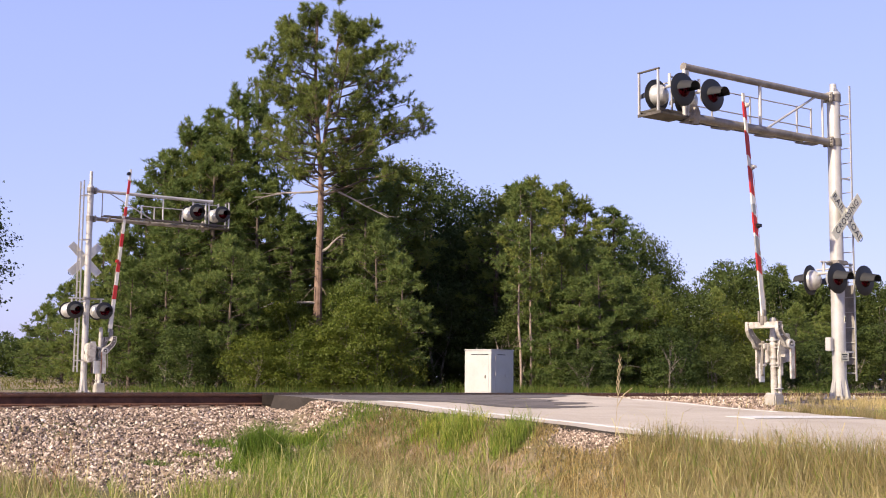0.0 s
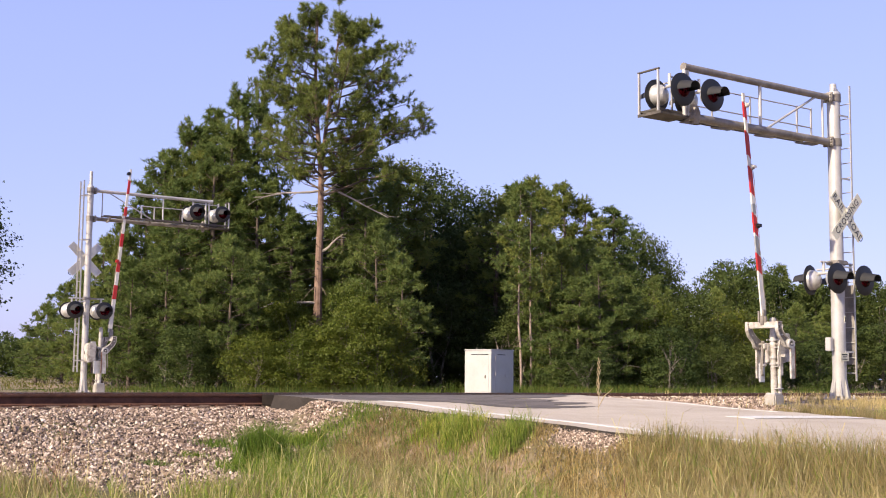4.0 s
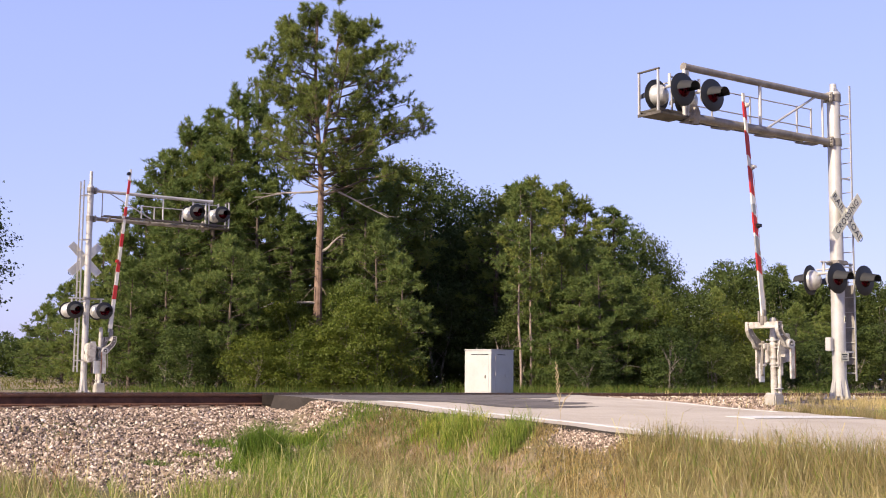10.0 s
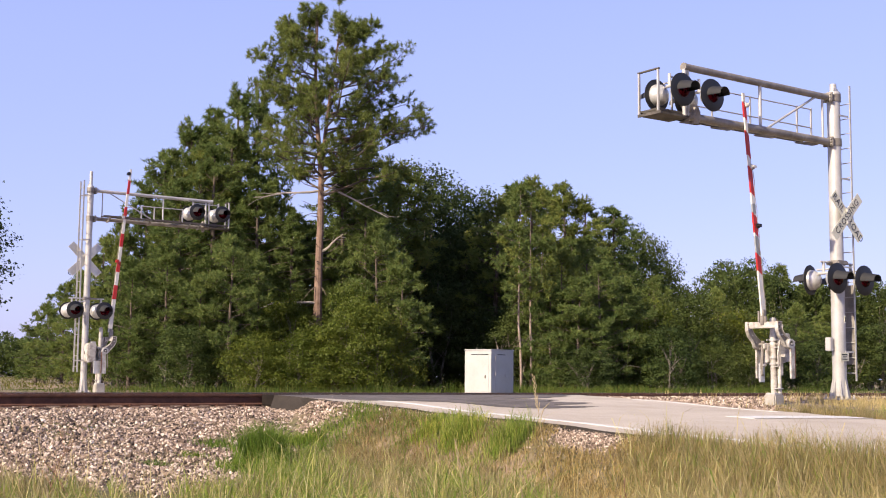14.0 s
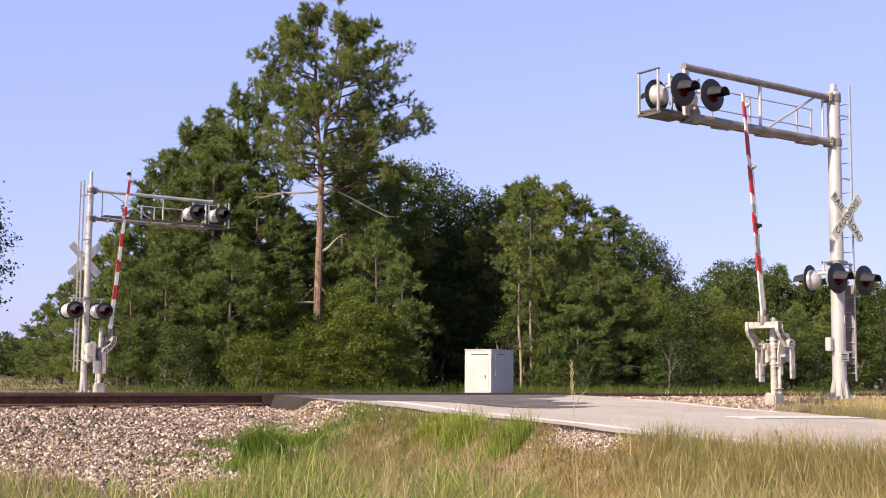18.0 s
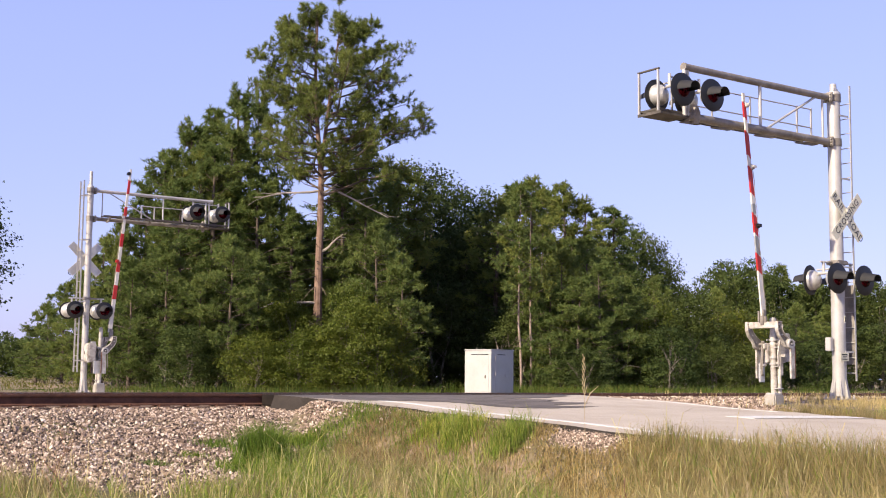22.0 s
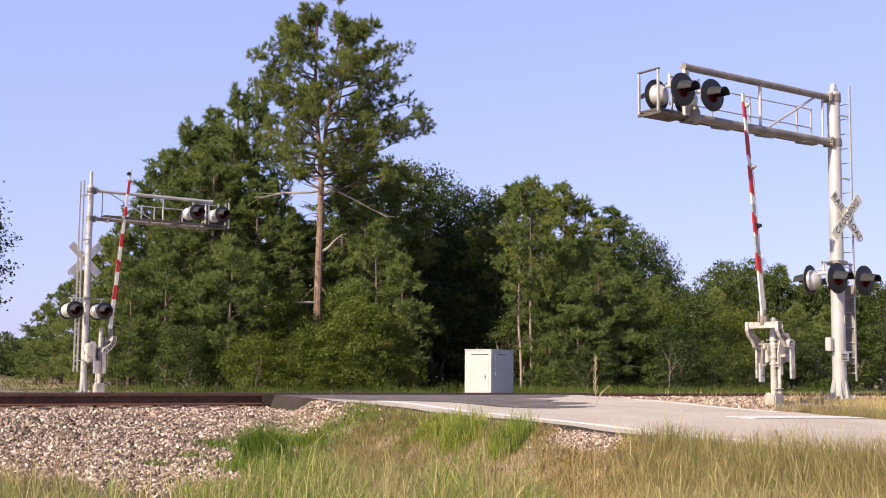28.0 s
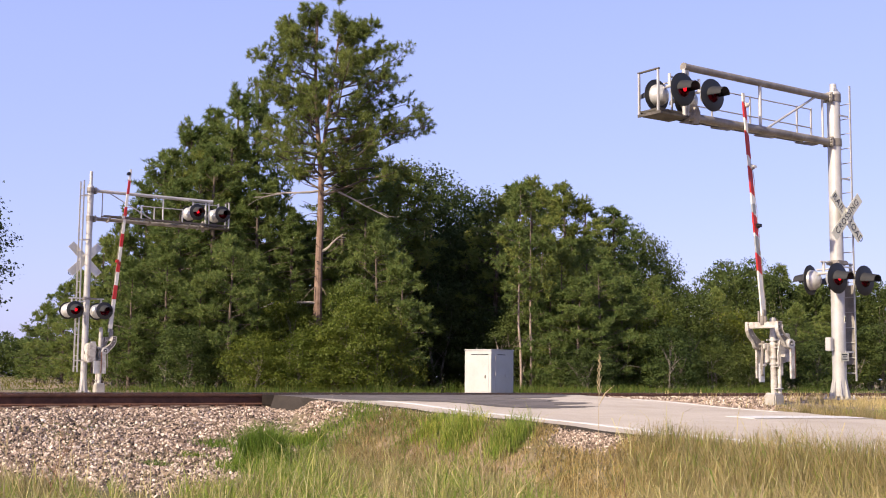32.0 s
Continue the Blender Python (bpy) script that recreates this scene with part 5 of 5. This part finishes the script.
def near_grass():
    gen = np.random.default_rng(81)
    tufts = 12500
    cx, cy = scatter(tufts, -0.42, 0.42, 4.0, 22.0, gen)
    a, n = to_plan(cx, cy)
    u = cx / cy
    bare = np.exp(-((u - 0.125) / 0.04) ** 2) * (cy > 5.5) * (cy < 16.0)
    gravelly = np.exp(-((u + 0.243) / 0.03) ** 2) * (cy > 7.0)
    ok = verge(a, n, gen.normal(size=tufts) * 0.5 - 0.1 + 0.6 * patch_noise(cx, cy, 2.2, 0.9))
    ok &= gen.uniform(size=tufts) < (1 - 0.6 * bare - 0.9 * gravelly) * np.clip(0.9 + 0.5 * patch_noise(cx, cy, 1.6, 0.4), 0.2, 1)
    ok &= ~((a > 9.5) & (np.abs(n - 11.3) < 0.8)) & ~((a > 9.2) & (n > 14.4) & (gen.uniform(size=tufts) < 0.6))
    cx, cy, u, bare = cx[ok], cy[ok], u[ok], bare[ok]
    # lush stretches between drier ones
    green = np.interp(u, [-0.36, -0.25, -0.2, -0.13, -0.05, -0.02, 0.0, 0.02, 0.03, 0.048, 0.056, 0.073, 0.082, 0.12, 0.4],
                      [0.35, 0.3, 0.5, 0.8, 0.65, 0.4, 0.85, 0.85, 0.4, 0.35, 0.95, 0.95, 0.25, 0.0, 0.04]) + 0.35 * patch_noise(cx, cy, 1.1, 1.9)
    green = green - 0.4 * ((cy > 12.5) & (u > -0.09) & (u < -0.01))
    fresh = gen.uniform(size=len(cx)) < green
    for name, pick, per, width, mat, reach, label in (("green_grass", fresh, 22, 0.0046, GRASS_GREEN, 1.0, "long bright green grass on the verge"),
                                                    ("dry_grass", ~fresh, 26, 0.0027, GRASS_DRY, 0.95, "dry straw-coloured grass on the verge")):
        k = int(pick.sum())
        tall = 0.28 * gen.uniform(0.55, 1.5, k) * (1 + 0.4 * patch_noise(cx[pick], cy[pick], 0.9, 3.1)) * np.where(u[pick] < -0.16, 0.8, 1.0) * np.interp(u[pick], [0.12, 0.17, 0.25, 0.31, 0.36], [1.0, 0.82, 1.0, 1.6, 1.8]) * np.where(to_plan(cx[pick], cy[pick])[0] > 8.8, 0.45, 1.0) * (1 - 0.5 * bare[pick]) * np.where(np.abs(u[pick] + 0.065) < 0.065, np.interp(cy[pick], [9, 13, 16.5, 18], [1.0, 1.1, 0.7, 0.4]), 1.0)
        wide = gen.uniform(0.03, 0.11, k)
        x = np.repeat(cx[pick], per) + gen.normal(size=k * per) * np.repeat(wide, per)
        y = np.repeat(cy[pick], per) + gen.normal(size=k * per) * np.repeat(wide, per)
        h = np.repeat(tall, per) * gen.uniform(0.4, 1.25, k * per) * np.where(gen.uniform(size=k * per) < 0.06, 1.6, 1.0)
        aa, nn = to_plan(x, y)
        fine = ~((aa > 10.35) & (aa < 17.2))
        tagged(new(name, grass_mesh(name, x[fine], y[fine], h[fine], width, gen, mat, reach)), label, "grass", kind="stuff")
    # long bent straws standing over the rest
    x, y = scatter(2300, -0.40, 0.40, 4.6, 15.0, gen)
    a, n = to_plan(x, y)
    ok = verge(a, n, 0.3) & (np.abs(x / y - 0.115) > 0.05 * gen.uniform(0.3, 1.2, len(x)))
    x, y = x[ok], y[ok]
    tagged(new("straw", grass_mesh("straw", x, y, gen.uniform(0.4, 0.74, len(x)), 0.0028, gen, GRASS_STRAW, 1.15)), "long bent pale straws among the grass", "grass", kind="stuff")
    # thick fringe hiding the road's near edge
    k = 52000
    a, n = gen.uniform(8.3, 10.45, k), gen.uniform(2.0, 11.2, k)
    ok = gen.uniform(size=k) < np.clip((11.2 - n) / 1.2, 0.0, 1) * np.clip((10.5 - a) / 0.3, 0.1, 1)
    a, n = a[ok], n[ok]
    x, y = a * AX.x + n * NX.x, a * AX.y + n * NX.y
    ok = x / y > 0.15 + gen.normal(size=len(x)) * 0.012
    x, y = x[ok], y[ok]
    h = gen.uniform(0.10, 0.33, len(x)) * np.interp(to_plan(x, y)[1], [4.5, 6.5, 9.0], [1.75, 1.5, 1.0]) * (1 + 0.4 * patch_noise(x, y, 2.4, 0.3)) * np.where(gen.uniform(size=len(x)) < 0.08, 1.35, 1.0)
    pick = gen.uniform(size=len(x)) < 0.14
    tagged(new("green_grass", grass_mesh("green_grass", x[pick], y[pick], h[pick], 0.0026, gen, GRASS_GREEN, 0.9)), "fine green grass along the road edge", "grass", kind="stuff")
    tagged(new("dry_grass", grass_mesh("dry_grass", x[~pick], y[~pick], h[~pick], 0.0022, gen, GRASS_DRY, 0.9)), "fine dry grass along the road edge", "grass", kind="stuff")
    # thin dry grass on the bank beside the road, flattened under the gravel
    k = 64000
    a, n = gen.uniform(7.4, 10.25, k), gen.uniform(8.6, 16.6, k)
    x, y = a * AX.x + n * NX.x, a * AX.y + n * NX.y
    ok = (x / y > -0.085) & (x / y < 0.19) & ~((a > 9.8) & (np.abs(n - 11.2) < 0.6)) & (gen.uniform(size=k) < 0.75 + 0.4 * patch_noise(x, y, 3.0, 1.2))
    ok &= verge(a, n, 0.2) & (gen.uniform(size=k) < np.interp(n, [14.4, 15.8], [1.0, 0.15]))
    x, y = x[ok], y[ok]
    u = x / y
    h = np.where(u > 0.075, gen.uniform(0.05, 0.2, len(x)), gen.uniform(0.08, 0.3, len(x)) * (1 + 0.5 * patch_noise(x, y, 1.7, 2.2)) * np.where(to_plan(x, y)[0] > 8.9, 0.42, 1.0))
    for pick, mat, lean in ((u > 0.075, GRASS_DRY, 1.4), (u <= 0.075, GRASS_DRY, 0.9)):
        tagged(new("dry_grass", grass_mesh("dry_grass", x[pick], y[pick], h[pick], 0.0042, gen, mat, lean)), "thin dry grass on the road bank", "grass", kind="stuff")
    # short green growth between the ballast and the road
    k = 7000
    a, n = gen.uniform(8.5, 10.1, k), gen.uniform(14.0, 16.5, k)
    ok = gen.uniform(size=k) < 0.55 + 0.6 * patch_noise(a, n, 3.1, 0.6)
    a, n = a[ok], n[ok]
    x, y = a * AX.x + n * NX.x, a * AX.y + n * NX.y
    tagged(new("short_grass", grass_mesh("short_grass", x, y, gen.uniform(0.05, 0.17, len(x)), 0.004, gen, GRASS_LUSH, 1.0)), "short green growth on the gravelly brow", "grass", kind="stuff")
    # reddish seeding grass over the bank's brow
    k = 7000
    a, n = gen.uniform(7.8, 10.0, k), gen.uniform(12.4, 15.6, k)
    x, y = a * AX.x + n * NX.x, a * AX.y + n * NX.y
    ok = (x / y > -0.085) & (x / y < -0.005) & verge(a, n, 0.2) & (gen.uniform(size=k) < 0.6 + 0.5 * patch_noise(x, y, 2.4, 0.2))
    x, y = x[ok], y[ok]
    tagged(new("seeding_grass", grass_mesh("seeding_grass", x, y, gen.uniform(0.18, 0.44, len(x)) * np.where(to_plan(x, y)[0] > 8.9, 0.45, 1.0), 0.0034, gen, GRASS_RUST, 0.6)),
           "reddish-brown seeding grass on the bank", "grass", kind="stuff")
    # wispy stalks that stand over the rest
    k = 1500
    x, y = scatter(k, -0.12, 0.37, 5.0, 9.5, gen)
    ok = verge(*to_plan(x, y), 0.0) & (gen.uniform(size=k) < np.interp(x / y, [0.08, 0.16], [0.3, 1.0]))
    x, y = x[ok], y[ok]
    tagged(new("wispy_stalks", grass_mesh("wispy_stalks", x, y, gen.uniform(0.5, 0.8, len(x)), 0.0013, gen, GRASS_STRAW, 0.5)), "thin pale seeding stalks over the grass", "grass", kind="stuff")
    # weed tufts on the ballast and by the road
    k = 0
    for ta, tn, r, hh, count in ((7.35, 14.35, 0.26, 0.58, 2000), (7.75, 14.2, 0.3, 0.26, 700), (7.0, 14.2, 0.3, 0.2, 500), (7.7, 16.4, 0.3, 0.12, 500), (7.0, 15.6, 0.2, 0.09, 300), (9.7, 14.0, 0.22, 0.22, 420), (9.75, 13.35, 0.34, 0.30, 900), (9.8, 12.4, 0.28, 0.34, 800), (8.95, 16.1, 0.4, 0.15, 700), (6.3, 15.2, 0.2, 0.08, 260)):
        p = plan(ta, tn)
        tx, ty = p.x + gen.normal(size=count) * r * 0.5, p.y + gen.normal(size=count) * r * 0.5
        tagged(new("weed_tuft", grass_mesh("weed_tuft", tx, ty, hh * gen.uniform(0.5, 1.2, count), 0.0042, gen, GRASS_LUSH if ta < 9.2 else GRASS_GREEN, 0.75)), "green weed tuft growing through the gravel", "weeds", "weed tufts", kind="stuff")
    # right shoulder by the gate
    x, y = scatter(60000, 0.16, 0.42, 18.0, 34.0, gen)
    a, n = to_plan(x, y)
    ok = (a > 17.3) & (gen.uniform(size=len(a)) < np.clip((a - 19.4) / 1.6, 0.05, 0.6) * np.clip((17.2 - n) / 1.2, 0.03, 1))
    x, y = x[ok], y[ok]
    tagged(new("dry_grass", grass_mesh("dry_grass", x, y, 0.17 * gen.uniform(0.3, 1.4, len(x)), 0.0042, gen, GRASS_PALE)), "dry grass round the signal's foot", "grass", kind="stuff")


def far_grass():
    gen = np.random.default_rng(82)
    x, y = scatter(70000, -0.42, 0.42, 30.0, 62.0, gen)
    a, n = to_plan(x, y)
    ok = (n > 24.5) & ~((a > 10.2) & (a < 17.4)) & ~((np.abs(x / y - 0.034) < 0.035) & (y < 56)) & (gen.uniform(size=len(a)) < np.clip((y - 30) / 22, 0.15, 1))
    x, y = x[ok], y[ok]
    h = np.interp(y, [30, 46, 52, 62], [0.10, 0.16, 0.34, 0.5]) * gen.uniform(0.3, 1.3, len(x)) * np.interp(x / y, [-0.28, -0.2], [0.3, 1.0]) * (0.8 + 0.9 * patch_noise(x, y, 0.9, 0.7))
    tagged(new("verge_grass", grass_mesh("verge_grass", x, y, h, 0.007, gen, GRASS_FAR)), "tall green grass before the wood", "grass", kind="stuff")
    # lush strip along the wood's foot
    x, y = scatter(10000, 0.06, 0.27, 49.0, 57.5, gen)
    h = gen.uniform(0.15, 0.5, len(x)) * (1 + 0.5 * patch_noise(x, y, 1.3, 0.5))
    tagged(new("verge_grass", grass_mesh("verge_grass", x, y, h, 0.009, gen, GRASS_FAR)), "lush green grass along the wood's foot", "grass", kind="stuff")
    x, y = scatter(14000, -0.42, -0.22, 62.0, 230.0, gen)
    tagged(new("field_grass", grass_mesh("field_grass", x, y, 0.14 * gen.uniform(0.5, 1.3, len(x)), 0.03, gen, GRASS_FIELD)), "pale green field grass beyond the track", "grass", kind="stuff")


near_grass()
far_grass()


# ---------- dry weeds ----------
weed_gen = np.random.default_rng(93)
for wx, wy, wh, twigs in ((-3.72, 12.0, 0.62, 9), (-3.55, 12.2, 0.45, 6), (-1.02, 17.6, 0.36, 5), (-5.9, 16.4, 0.5, 6), (1.24, 9.0, 0.5, 5)):
    weed = thing("dry_weed", Matrix.Translation((wx, wy, float(ground_z(wx, wy)))), "dried reddish-brown branching weed", "weed", "dry weeds")
    main = limb_points((0, 0, -0.03), (weed_gen.uniform(-0.4, 0.1), 0, 1), wh, weed_gen, 0.1, 5, 0.12)
    part("stem", Build().path(main, list(np.linspace(0.006, 0.002, 6)), 5), WEED, weed)
    for g in range(twigs):
        tw = limb_points(main[1 + g % 5], (weed_gen.uniform(-1, 1), weed_gen.uniform(-1, 1), 1.1), wh * weed_gen.uniform(0.2, 0.45), weed_gen, 0.2, 3, 0.2)
        part("twig", Build().path(tw, list(np.linspace(0.004, 0.0025, 4)), 4).path([tw[3], tw[3] + np.array([0, 0, 0.02])], [0.006, 0.003], 5), WEED, weed)


# ---------- swaying stalks ----------
def stalk(x, y, tall, head, gen, label="tall dry grass stalk with a feathery seed head", r=0.0011, leaf_way=None):
    z = float(ground_z(x, y)) - 0.02
    s = thing("grass_stalk", Matrix.Translation((x, y, z)), label, "grass stalk", "tall stalks")
    part("stem", Build().path([(0, 0, 0), (0, 0, tall * 0.5), (0, 0, tall)], [r * 1.3, r, r * 0.7], 5), STRAW, s)
    hd = Build()
    for i in range(14):
        f = i / 13
        z0 = tall - head + head * f
        w = math.pi * (i % 2) + gen.gauss(0, 0.6)
        ln = head * (0.30 - 0.17 * f) * gen.uniform(0.7, 1.15)
        e = Vector((math.cos(w) * ln * 0.26, math.sin(w) * ln * 0.26, z0 + ln * 0.95))
        hd.path([(0, 0, z0), (e.x * 0.6, e.y * 0.6, z0 + ln * 0.5), e], [r * 0.7, r * 1.5, r * 0.4], 4)
    part("seed_head", hd, STRAW, s)
    for k, (z0, ln) in enumerate(((tall - head * 1.25, head * 0.55), (tall * 0.55, 0.16))):
        w = gen.uniform(0, 6) if leaf_way is None or k else leaf_way
        d, q = Vector((math.cos(w), math.sin(w), 0)), Vector((0, 0, z0))
        part("leaf", Build().path([q, q + d * ln * 0.3 + Vector((0, 0, ln * 0.6)), q + d * ln * 0.75 + Vector((0, 0, ln))], [r, r * 2.0, r * 0.3], 4), STRAW, s)
    return s


STRAW = surface("straw", (0.26, 0.20, 0.11), (0.46, 0.37, 0.22), 8.0, 60, 0.8, 0.0, 0.0)
stalk_gen = random.Random(91)
TALL_X, TALL_Y, TALL_H = 0.50, 4.2, 1.445
tall_stalk = stalk(TALL_X, TALL_Y, TALL_H, 0.13, stalk_gen, leaf_way=0.2)
others = []
for sx, sy, sh, hd in ((0.24, 4.4, 1.16, 0.10), (-1.35, 4.6, 1.14, 0.05), (-1.62, 4.6, 1.15, 0.06), (0.93, 4.6, 0.92, 0.12), (1.02, 4.5, 0.98, 0.11), (1.20, 4.8, 0.95, 0.1), (-0.40, 5.0, 0.86, 0.1),
                       (-0.12, 5.2, 0.9, 0.1), (0.05, 5.0, 0.84, 0.09), (-0.9, 5.2, 0.86, 0.1), (-1.5, 5.2, 0.9, 0.1), (0.45, 5.6, 0.92, 0.1), (1.5, 5.4, 0.98, 0.1), (0.7, 5.2, 0.9, 0.1)):
    others.append(stalk(sx, sy, sh, hd, stalk_gen))


# ---------- what moves ----------
LAMPS_A = [cant_r[0][0], pole_r[0][0], cant_l[1][1], pole_l[1][1]]
LAMPS_B = [cant_r[1][0], pole_r[1][0], cant_l[0][1], pole_l[0][1]]

# the tall stalk's lean: seconds, sideways and away, in thousandths of its length
SWAY_A = [(0, 78, 60), (1, 76, 60), (2, 76, 70), (2.8, 66, 90), (3.5, 46, 130), (5.5, 30, 150), (6, 22, 160), (6.5, 15, 190), (7, 8, 185), (8, 0, 185),
          (8.5, -42, 210), (9, -54, 205), (9.5, -50, 200), (10, -62, 205), (11, -75, 230), (11.5, -78, 260), (12, -76, 275), (12.5, -70, 250), (13, -108, 300)]
SWAY_B = [(13.5, -112, 315), (14, -116, 315), (14.5, -122, 270), (16.5, -112, 190), (17, -90, 90), (17.5, -52, 110), (18, -26, 180), (18.5, -33, 180), (19.5, -41, 205), (20, -41, 160),
          (20.5, -18, 120), (21, 2, 80), (21.5, -25, 95), (22, -5, 95), (22.5, -27, 125), (23, -18, 100), (23.5, -6, 95), (24, -27, 75), (24.5, -50, 140), (25, -54, 125), (25.5, -43, 85)]
SWAY_C = [(27.5, 20, 60), (28, 20, 65), (28.5, 38, 70), (29, 43, 60), (29.5, 44, 60), (30, 42, 60), (30.5, 36, 65), (31, 36, 70), (31.5, 30, 75), (32, 31, 75)]


def leaning(at, dx, dy):
    d = Vector((dx, dy, 1.0)).normalized()
    return Matrix.Translation(at) @ Vector((0, 0, 1)).rotation_difference(d).to_matrix().to_4x4()


def motions():
    at = tall_stalk.matrix_basis.translation.copy()
    walk(tall_stalk, [(t, leaning(at, dx / 1000, dy / 1000)) for t, dx, dy in SWAY_A + SWAY_B + SWAY_C])
    for k, s in enumerate(others):
        at = s.matrix_basis.translation.copy()
        rows = []
        for i in range(65):
            t = i * 0.5
            gust = np.interp(t, [0, 6, 9, 13, 17, 20, 24, 28, 32], [0.03, 0.0, -0.03, -0.06, -0.04, -0.02, -0.03, 0.01, 0.02])
            rows.append((t, leaning(at, gust + 0.012 * math.sin(2.1 * t + k) + (k % 5 - 2) * 0.05, 0.02 * math.sin(1.3 * t + 2 * k))))
        walk(s, rows)
    for lamps, lit in ((LAMPS_A, ((31.1, 31.6), (32.0, 33.0))), (LAMPS_B, ((31.6, 32.0),))):
        for lamp in lamps:
            bulb = [c for c in lamp.children if c.name.startswith("bulb")][0]
            rest = bulb.matrix_basis.translation.copy()
            rows = [(0.0, 0)]
            for t0, t1 in lit:
                rows += [(t0 - 3 / 30, 0), (t0 - 2 / 30, 60), (t0 - 1 / 30, 120), (t0, 180)]
                if t1 <= 32:
                    rows += [(t1 - 3 / 30, 180), (t1 - 2 / 30, 240), (t1 - 1 / 30, 300), (t1, 360)]
            if rows[-1][0] < 32:
                rows.append((32.0, rows[-1][1]))
            walk(bulb, [(t, Matrix.Translation(rest) @ pose(0, 0, 0, w)) for t, w in rows])


motions()
